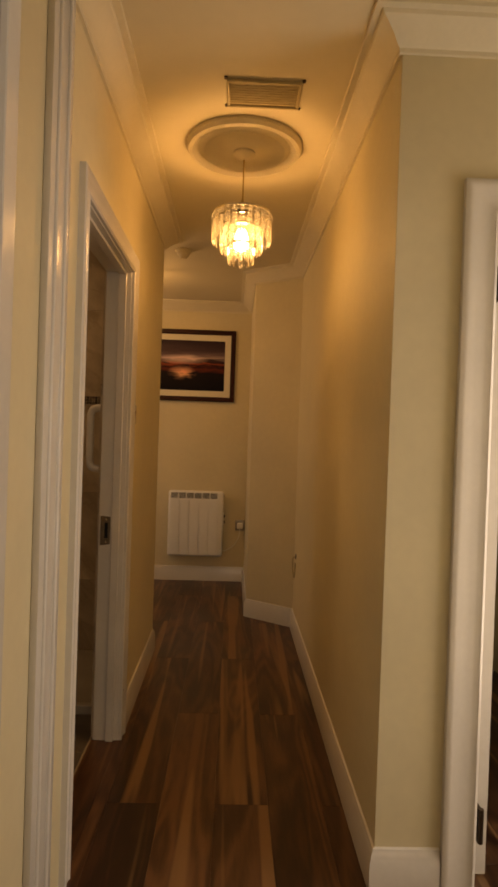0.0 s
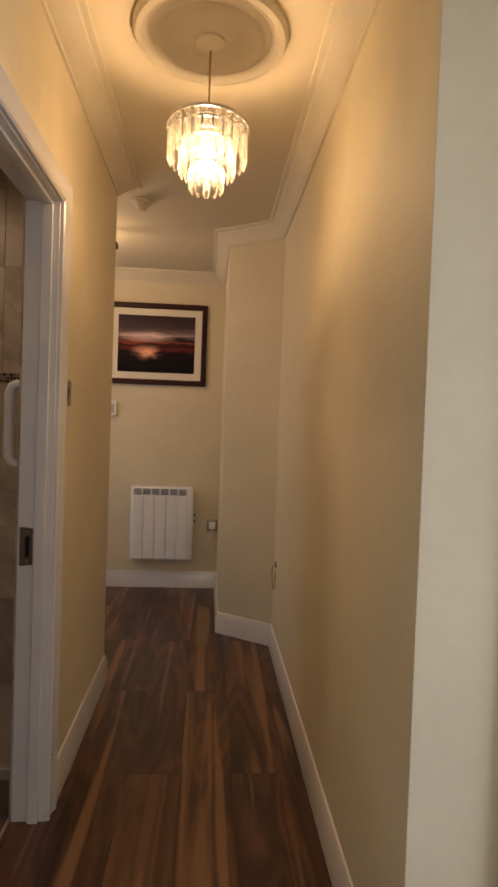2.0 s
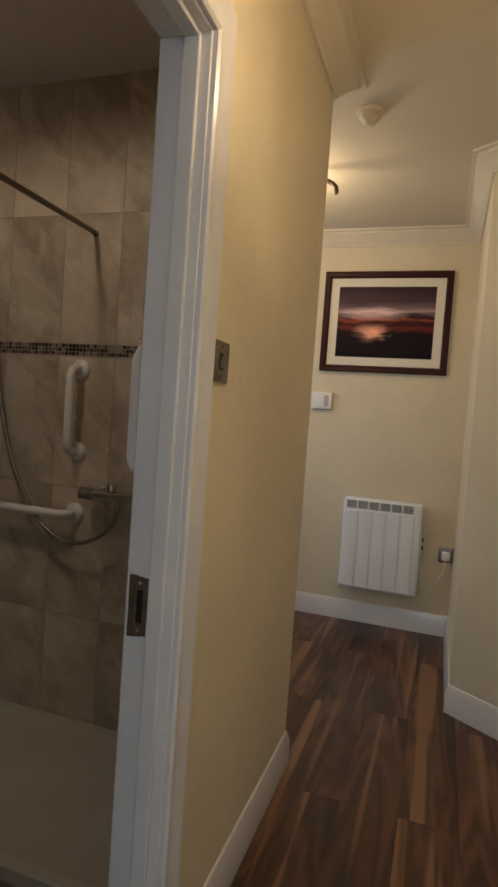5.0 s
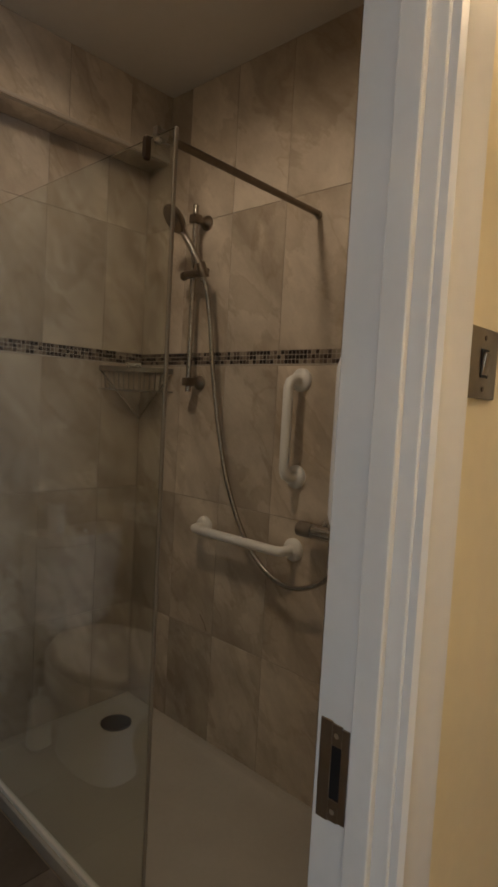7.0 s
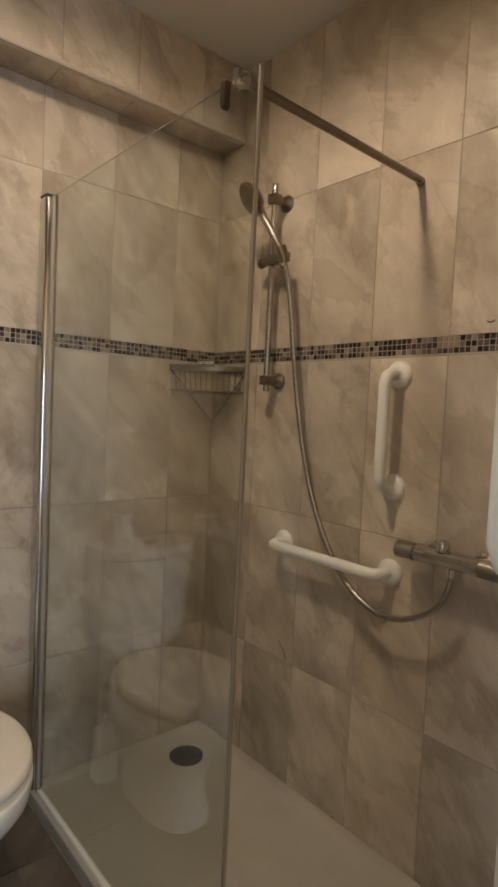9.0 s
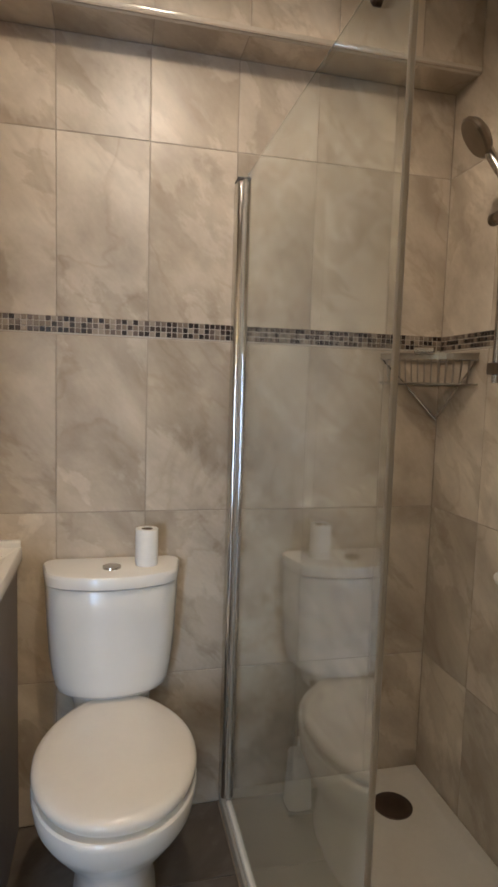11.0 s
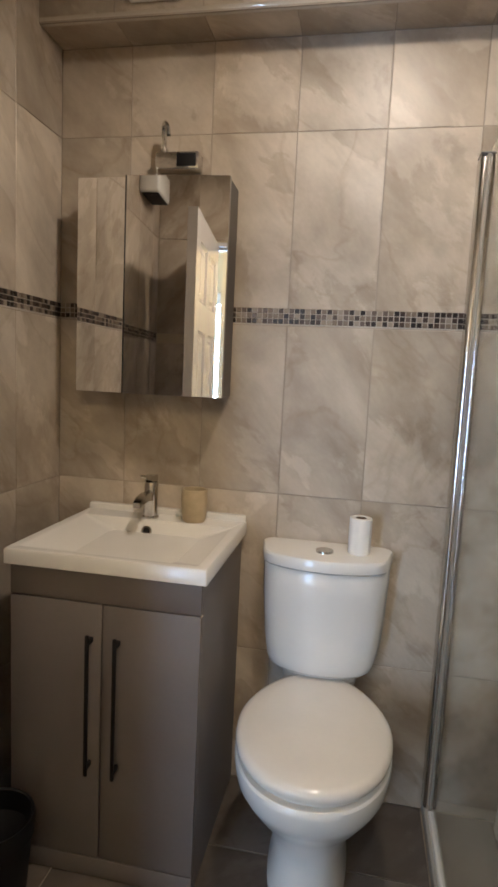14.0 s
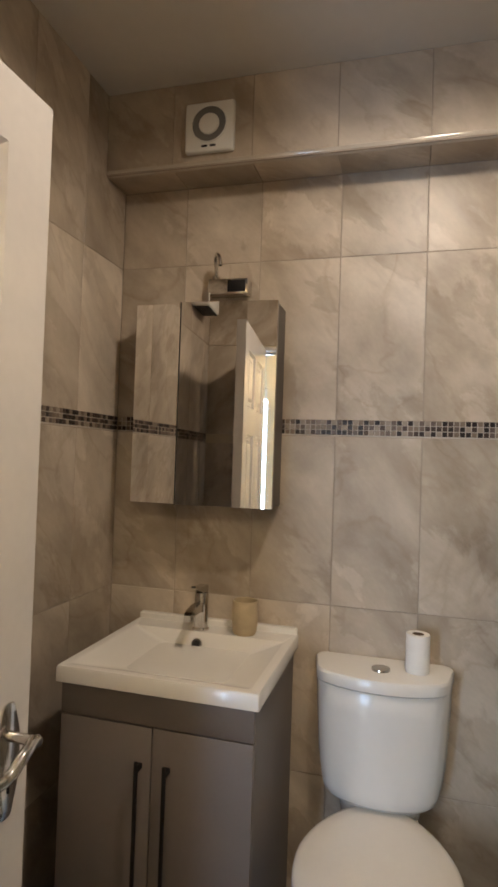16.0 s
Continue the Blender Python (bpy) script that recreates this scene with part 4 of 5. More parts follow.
for x0, x1 in ((-0.69, -0.025), (0.025, 0.69)):
    pn = put("pane", box(bm_new(), x0, x1, -0.003, 0.003, -0.57, 0.57), PANE, win, smooth=False)
    pn.visible_shadow = False
put("window_sill", box(bm_new(), -0.8, 0.8, 0.03, 0.17, -0.66, -0.632, 0.004), GLOSS, win)
gd = thing("door_2", (LX + 0.05, 1.35, 0.0), "white glazed entrance door letting in daylight", "door", kind="structure")
bm = bm_new()
for y0, y1, z0, z1 in ((-0.345, -0.295, 0.0, 2.015), (0.295, 0.345, 0.0, 2.015), (-0.295, 0.295, 0.0, 0.24), (-0.295, 0.295, 1.93, 2.015)):
    box(bm, -0.02, 0.02, y0, y1, z0, z1, 0.003, 1)
put("leaf_frame", bm, GLOSS, gd)
for z0, z1 in ((0.24, 1.93),):
    pn = put("pane", box(bm_new(), -0.003, 0.003, -0.295, 0.295, z0, z1), PANE, gd, smooth=False)
    pn.visible_shadow = False
w2 = thing("window_2", (-1.84, 4.45, 1.45), "white framed window lighting the end of the hall", "window", kind="structure")
bm = bm_new()
for y0, y1, z0, z1 in ((-0.45, -0.40, -0.52, 0.52), (0.40, 0.45, -0.52, 0.52), (-0.40, 0.40, -0.52, -0.47), (-0.40, 0.40, 0.47, 0.52)):
    box(bm, -0.03, 0.03, y0, y1, z0, z1, 0.004, 1)
put("window_frame", bm, WHITEPL, w2)
pn = put("pane", box(bm_new(), -0.003, 0.003, -0.40, 0.40, -0.47, 0.47), PANE, w2, smooth=False)
pn.visible_shadow = False
solid("ground", box(bm_new(), -300, 300, -300, 300, -0.6, -0.5), FLOORTILE, "plain paved ground outside the window", "ground")

# ---- bathroom: bulkhead, tray, screen ----
bm = box(bm_new(), BX - TH, BKX - GD, BY0 - TH, BY1 + TH, BKZ + GD, BCEIL + 0.01)
solid("bulkhead", bm, GROUT, "tiled boxing under the bathroom ceiling", "bulkhead")

tray = thing("shower_tray", (-1.18, 3.10, 0.0), "low white acrylic shower tray with raised rim", "shower tray")
x0, x1, y0, y1 = BX + 0.002, XLB - TH - 0.002, 2.752, BY1 - 0.001
bm = bm_new()
r = [[(x0 + i, y0 + i, z), (x1 - i, y0 + i, z), (x1 - i, y1 - i, z), (x0 + i, y1 - i, z)] for i, z in ((0.0, 0.0), (0.0, 0.036), (0.004, 0.040), (0.036, 0.040), (0.044, 0.036), (0.075, 0.024), (0.30, 0.020))]
loft(bm, r, True, True)
part("basin", bm, TRAYW, tray)
bm = lathe(bm_new(), [(0.0, 0.029), (0.055, 0.029), (0.061, 0.026), (0.061, 0.02)], Matrix.Translation((-1.832, 3.282, 0.0)), 32)
part("drain_cover", bm, BRONZE, tray, "dark steel drain cover")

sc = thing("shower_screen", (-1.45, 2.772, 0.04), "fixed clear glass shower screen with chrome wall profile", "shower screen")
gp = part("glass_panel", box(bm_new(), -1.945, -0.985, 2.768, 2.776, 0.052, 1.905), PANE, sc, "clear glass", smooth=False)
gp.visible_shadow = False
bm = box(bm_new(), -1.986, -1.930, 2.748, 2.796, 0.041, 1.909, 0.012, 4)
part("wall_profile", bm, CHROME, sc, "chrome wall profile")
part("glass_gasket", box(bm_new(), -1.930, -1.920, 2.763, 2.781, 0.041, 1.905, 0.002, 1), SEAL, sc, "grey glazing gasket")
part("profile_cap", box(bm_new(), -1.985, -1.931, 2.749, 2.795, 1.909, 1.914, 0.002, 1), DARKGREY, sc, "grey plastic end cap")
part("bottom_channel", box(bm_new(), -1.914, -0.985, 2.761, 2.783, 0.040, 0.056, 0.002, 1), WHITEPL, sc, "pale bottom seal channel")
part("edge_strip", box(bm_new(), -0.985, -0.979, 2.767, 2.777, 0.041, 1.907, 0.002, 1), SEAL, sc, "pale edge seal")
# dark nickel colour stands in for the bar's darker reflections
bm = tube(bm_new(), [(-1.052, 2.782, 1.912), (-1.098, BY1 - 0.010, 1.926)], 0.0098, 16)
part("support_bar", bm, NICKEL, sc, "steel stabilising bar")
bm = lathe(bm_new(), [(0.0, -0.001), (0.0125, -0.001), (0.0125, 0.010), (0.011, 0.012), (0.0, 0.012)], along((-1.100, BY1 - 0.0005, 1.924), (0, -1, 0)), 20)
part("wall_flange", bm, STEEL, sc)
cxl = -1.052
bm = box(bm_new(), cxl - 0.008, cxl + 0.008, 2.776, 2.787, 1.890, 1.926, 0.003)
box(bm, cxl - 0.008, cxl + 0.008, 2.7675, 2.7765, 1.907, 1.926)
tube(bm, [(cxl, 2.776, 1.912), (cxl, 2.800, 1.912)], 0.015, 16)
clamp = part("clamp", bm, STEEL, sc, "steel glass clamp")
oval = [(0.0075 * math.cos(a), 0.020 * (1 if math.sin(a) > 0 else -1) + 0.0075 * math.sin(a)) for a in [2 * math.pi * k / 24 for k in range(24)]]
bm = bm_new()
loft(bm, [[(cxl - 0.020 + x * q, y, 1.882 + z * q) for x, z in oval] for y, q in ((2.7675, 1.0), (2.758, 1.0), (2.754, 0.86))])
part("clamp_plate", bm, BRONZE, clamp, "dark oval clamp plate")
part("clamp_screw", lathe(bm_new(), [(0.0, 0.018), (0.007, 0.016), (0.0095, 0.010), (0.008, 0.0)], along((cxl + 0.020, 2.768, 1.888), (0, -1, 0)), 16), CHROME, clamp, "bright chrome screw cap")


def grab_rail(at, axis, length, standoff, wall_dir, name_label):
    """A fluted white plastic grab rail: axis along its length, wall_dir from the wall into the room."""
    g = thing("grab_rail", at, name_label, "grab rail", "white grab rails")
    a, w = Vector(axis), Vector(wall_dir)
    h = length / 2
    for s in (-1, 1):
        end = a * (s * h)
        bm = lathe(bm_new(), [(0.0, 0.0), (0.038, 0.0), (0.038, 0.008), (0.034, 0.014), (0.019, 0.020), (0.017, 0.024), (0.0, 0.024)], along(end, w), 28)
        put("flange", bm, WHITEPL, g)
    k = 0.028
    pts = [-a * h + w * 0.018, -a * h + w * (standoff - k), -a * (h - k * 0.3) + w * (standoff - k * 0.3), -a * (h - k) + w * standoff, a * (h - k) + w * standoff, a * (h - k * 0.3) + w * (standoff - k * 0.3), a * h + w * (standoff - k), a * h + w * 0.018]
    bm = bm_new()
    dense = []
    for p, q in zip(pts, pts[1:]):
        dense += [p.lerp(q, u / 4) for u in range(4)]
    tube(bm, dense + [pts[-1]], 0.0165, 16)
    put("bar", bm, WHITEPL, g)
    return g


grab_rail((-1.128, BY1, 1.250), (0, 0, 1), 0.315, 0.068, (0, -1, 0), "white plastic vertical grab rail on the shower tiles")
grab_rail((-1.336, BY1, 0.853), (1, 0, 0), 0.43, 0.068, (0, -1, 0), "white plastic horizontal grab rail on the shower tiles")
grab_rail((XLB - TH, 2.668, 1.272), (0, 0, 1), 0.27, 0.068, (-1, 0, 0), "white plastic vertical grab rail beside the door")

# riser rail, hand shower and hose
sh = thing("shower_riser", (-1.618, 3.392, 1.39), "chrome shower riser rail with hand shower", "shower")
# brackets, slider and head are dark nickel: the dim room's reflection put into colour
part("rail", tube(bm_new(), [(-1.618, 3.388, 1.355), (-1.618, 3.388, 2.035)], 0.0105, 16), HOSE, sh)
for z in (1.392, 1.985):
    bm = tube(bm_new(), [(-1.618, 3.388, z), (-1.618, BY1, z)], 0.013, 14)
    lathe(bm, [(0.0, 0.0), (0.028, 0.0), (0.028, 0.008), (0.020, 0.018), (0.014, 0.030), (0, 0.030)], along((-1.618, BY1, z), (0, -1, 0)), 20)
    box(bm, -1.636, -1.600, 3.370, 3.406, z - 0.016, z + 0.016, 0.005)
    part("wall_bracket", bm, NICKEL, sh)
bm = box(bm_new(), -1.645, -1.560, 3.366, 3.404, 1.772, 1.798, 0.008)
tube(bm, [(-1.517, 3.352, 1.758), (-1.525, 3.338, 1.806)], 0.0175, 14)
box(bm, -1.570, -1.516, 3.352, 3.376, 1.776, 1.794, 0.004)
tube(bm, [(-1.668, 3.388, 1.785), (-1.63, 3.388, 1.785)], 0.0125, 14)
lathe(bm, [(0.0, 0.0), (0.016, 0.0), (0.017, 0.012), (0.013, 0.016), (0.0, 0.016)], along((-1.662, 3.388, 1.785), (-1, 0, 0)), 16)
part("slider", bm, NICKEL, sh, "chrome slider bracket")
bm = tube(bm_new(), smooth_path([(-1.517, 3.35, 1.745), (-1.533, 3.335, 1.81), (-1.574, 3.308, 1.895), (-1.592, 3.284, 1.948)]), 0.0125, 14)
hand = part("hand_shower", bm, HOSE, sh, "chrome hand shower")
hm = along((-1.596, 3.278, 1.955), (-0.25, -0.72, -0.55))
part("spray_head", lathe(bm_new(), [(0.0, -0.022), (0.02, -0.02), (0.044, -0.008), (0.053, 0.004), (0.053, 0.012), (0.048, 0.016), (0.0, 0.017)], hm, 32), NICKEL, hand)
hz = thing("shower_hose", (-1.1, 3.38, 0.77), "hanging metal spiral shower hose", "shower hose")
bm = tube(bm_new(), smooth_path([(-1.516, 3.352, 1.750), (-1.509, 3.362, 1.700), (-1.502, 3.378, 1.593), (-1.487, 3.385, 1.449), (-1.445, 3.388, 1.235), (-1.387, 3.388, 1.046), (-1.301, 3.386, 0.888), (-1.207, 3.382, 0.793), (-1.115, 3.380, 0.753), (-1.032, 3.380, 0.758), (-0.950, 3.382, 0.802), (-0.908, 3.385, 0.862), (-0.900, 3.386, 0.918)], 14), 0.0085, 12)
part("hose", bm, HOSE, hz)

# thermostatic mixer
mx = thing("shower_mixer", (-0.912, 3.385, 0.943), "chrome thermostatic bar shower mixer on the wall", "shower mixer")
part("body", tube(bm_new(), [(-1.002, 3.385, 0.943), (-0.827, 3.385, 0.943)], 0.021, 20), CHROME, mx)
for xa, xb in ((-1.057, -1.004), (-0.825, -0.772)):
    bm = tube(bm_new(), [(xa, 3.385, 0.943), (xb, 3.385, 0.943)], 0.0225, 20)
    part("control_knob", bm, STEEL, mx, "ribbed control knob")
for x in (-0.987, -0.842):
    bm = tube(bm_new(), [(x, 3.385, 0.943), (x, BY1, 0.943)], 0.014, 14)
    lathe(bm, [(0.0, 0.0), (0.03, 0.0), (0.03, 0.006), (0.018, 0.014), (0, 0.014)], along((x, BY1, 0.943), (0, -1, 0)), 24)
    part("wall_union", bm, CHROME, mx)
bm = lathe(bm_new(), [(0.0, 0.0), (0.017, 0.0), (0.019, 0.014), (0.014, 0.026), (0.0, 0.03)], Matrix.Translation((-0.927, 3.385, 0.962)), 20)
part("diverter_button", bm, CHROME, mx)
part("outlet", tube(bm_new(), [(-0.900, 3.386, 0.943), (-0.900, 3.386, 0.903)], 0.0105, 14), CHROME, mx)

# worn marks on the shower tiles
for mx_, mz_, curve in ((-1.535, 0.480, [(-0.022, 0.030), (-0.006, 0.012), (0.008, -0.004), (0.018, -0.026)]), (-0.875, 1.533, [(-0.012, 0.002), (0.0, -0.002), (0.010, 0.003)])):
    mk = thing("tile_chip", (mx_, BY1 - 0.0005, mz_), "small dark chip in the glaze of a shower tile", "tile chip")
    put("chip", tube(bm_new(), smooth_path([(x, 0.0, z) for x, z in curve]), 0.0016, 6), CARDB, mk)

# corner basket
cb = thing("corner_basket", (BX + 0.01, BY1 - 0.01, 1.40), "chrome wire corner basket in the shower", "shower basket")
a0, b0, c0 = Vector((BX + 0.006, BY1 - 0.006, 0)), Vector((BX + 0.008, 3.240, 0)), Vector((-1.772, BY1 - 0.008, 0))
arc = [b0.lerp(c0, k / 14) + Vector((0.7, -0.7, 0)) * 0.045 * math.sin(math.pi * k / 14) for k in range(15)]
bm = bm_new()
for z in (1.442, 1.425, 1.352):
    q = 1.0 if z > 1.4 else 0.94
    loop = [a0 + (p - a0) * q + Vector((0, 0, z)) for p in arc]
    tube(bm, [b0 + Vector((0, 0, z))] + loop + [c0 + Vector((0, 0, z))], 0.003, 6)
    tube(bm, [b0 + Vector((0, 0, z)), a0 + Vector((0, 0, z)), c0 + Vector((0, 0, z))], 0.003, 6)
for u, v in zip(arc, arc[1:]):
    d = (v - u).normalized()
    nrm = Vector((-d.y, d.x, 0)) * 0.001
    loft(bm, [[e - nrm + Vector((0, 0, 1.424)), e + nrm + Vector((0, 0, 1.424)), e + nrm + Vector((0, 0, 1.443)), e - nrm + Vector((0, 0, 1.443))] for e in (u, v)])
part("rim", bm, STEEL, cb)
for k in range(1, 14):
    p = arc[k]
    q = a0 + (p - a0) * 0.94
    part("wire", tube(bm_new(), [p + Vector((0, 0, 1.442)), q + Vector((0, 0, 1.350)), a0 + (q - a0) * 0.25 + Vector((0, 0, 1.350))], 0.0028, 6), STEEL, cb)
bm = tube(bm_new(), [b0 + Vector((0.002, 0, 1.43)), a0 + Vector((0.002, 0, 1.235))], 0.0028, 6)
tube(bm, [c0 + Vector((0, -0.002, 1.43)), a0 + Vector((0, -0.002, 1.235))], 0.0028, 6)
part("stay", bm, CHROME, cb)
part("badge", tube(bm_new(), [arc[7] + Vector((-0.02, -0.02, 1.448)), arc[7] + Vector((0.02, 0.02, 1.448))], 0.012, 12), CHROME, cb, "chrome front badge")

# ---- toilet ----
TY = 2.425


def dee(cx_back, length, half, n=48, power=2.3, taper=0.0):
    """Outline of a seat or pan seen from above: flat-ish back, rounded front. Runs along +x from cx_back."""
    out = []
    for k in range(n):
        a = 2 * math.pi * k / n
        c, s_ = math.cos(a), math.sin(a)
        px = math.copysign(abs(c) ** (2 / power), c)
        py = math.copysign(abs(s_) ** (2 / power), s_)
        narrow = 1.0 - taper * max(0.0, -px) ** 1.6
        out.append((cx_back + length / 2 + px * length / 2, py * half * narrow))
    return out


wc = thing("toilet", (-1.72, TY, 0.0), "white close-coupled toilet with closed lid", "toilet")
bm = bm_new()
rings = []
for z, back, ln, hf, pw in ((0.0, -1.93, 0.40, 0.105, 2.6), (0.02, -1.93, 0.40, 0.105, 2.6), (0.05, -1.92, 0.375, 0.098, 2.5), (0.12, -1.92, 0.365, 0.098, 2.4), (0.19, -1.925, 0.40, 0.118, 2.3), (0.25, -1.935, 0.465, 0.154, 2.2), (0.31, -1.94, 0.522, 0.180, 2.2), (0.345, -1.94, 0.550, 0.191, 2.2), (0.385, -1.94, 0.560, 0.196, 2.2), (0.397, -1.94, 0.559, 0.195, 2.2), (0.402, -1.935, 0.550, 0.190, 2.2)):
    rings.append([(x, TY + y, z) for x, y in dee(back, ln, hf, 56, pw, 0.12)])
loft(bm, rings)
pan = part("pan", bm, CERAMIC, wc)
bm = bm_new()
rings = []
for z, g in ((0.395, -0.003), (0.399, 0.002), (0.411, 0.002), (0.414, -0.002)):
    rings.append([(x, TY + y, z) for x, y in dee(-1.890 - g, 0.485 + 2 * g, 0.180 + g, 56, 2.15, 0.22)])
loft(bm, rings)
part("seat", bm, SEATW, wc, "white plastic seat ring")
bm = bm_new()
rings = []
for z, g in ((0.4145, 0.0), (0.417, 0.005), (0.424, 0.0075), (0.433, 0.006), (0.440, 0.0), (0.4445, -0.012), (0.447, -0.05), (0.448, -0.11)):
    rings.append([(x, TY + y, z) for x, y in dee(-1.900 - g, 0.505 + 2 * g, 0.187 + g, 56, 2.15, 0.22)])
loft(bm, rings)
part("lid", bm, SEATW, wc, "closed white lid")
for s in (-1, 1):
    part("hinge", tube(bm_new(), [(-1.897, TY + s * 0.075 - 0.02, 0.417), (-1.897, TY + s * 0.075 + 0.02, 0.417)], 0.011, 14), CHROME, wc)
CYC = 2.415


def cistern_ring(z, half, depth, bow, n=20):
    out = [(BX + 0.004, CYC - half + 0.006, z)]
    for k in range(n + 1):
        u = -1 + 2 * k / n
        y = CYC + half * u
        edge = 1 - abs(u) ** 12
        out.append((BX + 0.004 + 0.02 + (depth - 0.02) * (edge ** 0.5) * (1 - bow * u * u), y, z))
    out.append((BX + 0.004, CYC + half - 0.006, z))
    return out


bm = bm_new()
loft(bm, [cistern_ring(z, h + 0.006, d, 0.36) for z, h, d in ((0.395, 0.105, 0.10), (0.452, 0.115, 0.125), (0.456, 0.138, 0.138), (0.468, 0.153, 0.148), (0.49, 0.163, 0.153), (0.54, 0.171, 0.157), (0.62, 0.177, 0.163), (0.70, 0.181, 0.169), (0.767, 0.183, 0.173), (0.772, 0.180, 0.170))])
part("cistern", bm, CERAMIC, wc)
bm = bm_new()
loft(bm, [cistern_ring(z, h + 0.006, d, 0.36) for z, h, d in ((0.775, 0.183, 0.174), (0.779, 0.187, 0.180), (0.804, 0.188, 0.182), (0.811, 0.184, 0.178), (0.815, 0.165, 0.155))])
part("cistern_lid", bm, CERAMIC, wc)
bm = lathe(bm_new(), [(0.026, 0.814), (0.025, 0.8205), (0.0, 0.8215)], Matrix.Translation((-1.885, 2.412, 0)), 28)
part("flush_button", bm, CHROME, wc, "chrome flush button")
rl = thing("toilet_roll", (-1.905, 2.508, 0.8155), "white toilet roll standing on the cistern lid", "toilet roll")
put("paper", lathe(bm_new(), [(0.0165, 0.0), (0.031, 0.0), (0.0318, 0.004), (0.0318, 0.100), (0.031, 0.103), (0.0165, 0.103), (0.0165, 0.0)], segs=40), PAPER, rl)
put("core", lathe(bm_new(), [(0.0163, 0.001), (0.0163, 0.102), (0.0153, 0.102), (0.0153, 0.001), (0.0163, 0.001)], segs=28), CARDB, rl, "brown cardboard core")
put("core_shadow", lathe(bm_new(), [(0.0, 0.06), (0.0152, 0.06)], segs=20), DARK, rl)

br = thing("toilet_brush", (-1.925, 2.540, 0.0), "white toilet brush in a holder beside the toilet", "toilet brush")
bm = bm_new()
loft(bm, [[(0.041 * q * math.copysign(abs(math.cos(a)) ** 0.6, math.cos(a)), 0.041 * q * math.copysign(abs(math.sin(a)) ** 0.6, math.sin(a)), z) for a in [2 * math.pi * k / 32 for k in range(32)]] for z, q in ((0.0, 1.0), (0.012, 1.03), (0.02, 0.98), (0.17, 0.82), (0.178, 0.78))])
put("holder", bm, WHITEPL, br)
put("base_foot", box(bm_new(), -0.045, 0.050, -0.045, 0.045, 0.0, 0.008, 0.003), BLACK, br)
put("stem", tube(bm_new(), [(0, 0, 0.175), (0, 0, 0.24)], 0.006, 10), WHITEPL, br)
put("grip", tube(bm_new(), [(0, 0, 0.235), (0, 0, 0.33)], 0.012, 14), BLACK, br, "dark grip")

# ---- vanity ----
VY0, VY1, VXF = 1.655, 2.150, -1.523
va = thing("vanity_unit", (-1.75, 1.90, 0.0), "satin grey two-door vanity unit below the basin", "vanity unit")
bm = box(bm_new(), BX + 0.002, VXF - 0.02, VY0, VY1, 0.0, 0.818, 0.001, 1)
part("carcass", bm, GREY, va, smooth=False)
part("top_rail", box(bm_new(), VXF - 0.0195, VXF, VY0, VY1, 0.738, 0.818, 0.0018), GREY, va)
part("plinth", box(bm_new(), VXF - 0.0195, VXF, VY0, VY1, 0.002, 0.054, 0.0018), GREY, va)
for a, b, hy in ((VY0, 1.9005, 1.875), (1.9035, VY1, 1.946)):
    dr = part("door", box(bm_new(), VXF - 0.0195, VXF, a, b, 0.057, 0.735, 0.002), GREY, va)
    bm = bm_new()
    box(bm, VXF + 0.022, VXF + 0.030, hy - 0.0045, hy + 0.0045, 0.30, 0.665, 0.002)
    for z in (0.32, 0.645):
        box(bm, VXF - 0.001, VXF + 0.024, hy - 0.004, hy + 0.004, z - 0.006, z + 0.006)
    part("handle", bm, BLACK, dr, "slim dark bar handle")

ba = thing("basin", (-1.75, 1.905, 0.82), "white ceramic inset basin on the vanity unit", "basin")
bx0, bx1, by0, by1 = BX + 0.001, VXF + 0.016, 1.645, 2.164


def rr_ring(x0, x1, y0, y1, rad, z, n=6):
    out = []
    for cx_, cy_, s0 in ((x1 - rad, y1 - rad, 0), (x0 + rad, y1 - rad, 1), (x0 + rad, y0 + rad, 2), (x1 - rad, y0 + rad, 3)):
        for k in range(n + 1):
            a = math.pi / 2 * (s0 + k / n)
            out.append((cx_ + rad * math.cos(a), cy_ + rad * math.sin(a), z))
    return out


bm = bm_new()
loft(bm, [rr_ring(bx0, bx1, by0, by1, 0.004, 0.8185), rr_ring(bx0, bx1, by0, by1, 0.004, 0.852), rr_ring(bx0 + 0.003, bx1 - 0.003, by0 + 0.003, by1 - 0.003, 0.005, 0.857),
          *[rr_ring(bx0 + 0.096 + 0.16 * i, bx1 - 0.022 - 1.5 * i, by0 + 0.024 + 1.35 * i, by1 - 0.024 - 1.35 * i, 0.010 + 0.25 * i, 0.8575 - 0.068 * (1 - (1 - i / 0.15) ** 1.35)) for i in (0.0, 0.003, 0.010, 0.025, 0.045, 0.07, 0.10, 0.13)]])
part("bowl", bm, CERAMIC, ba)
bm = bm_new()
loft(bm, [rr_ring(bx0, bx0 + 0.022, by0 + 0.002, by1 - 0.002, 0.006, 0.853), rr_ring(bx0, bx0 + 0.021, by0 + 0.002, by1 - 0.002, 0.006, 0.872), rr_ring(bx0 + 0.001, bx0 + 0.017, by0 + 0.006, by1 - 0.006, 0.006, 0.876)])
part("upstand", bm, CERAMIC, ba)
om = along((bx0 + 0.1062, 1.876, 0.824), (0.96, 0, 0.27))
part("overflow_ring", lathe(bm_new(), [(0.0105, 0.0), (0.0105, 0.003), (0.015, 0.003), (0.017, 0.0), (0.017, -0.004)], om, 24), CHROME, ba, "chrome overflow ring")
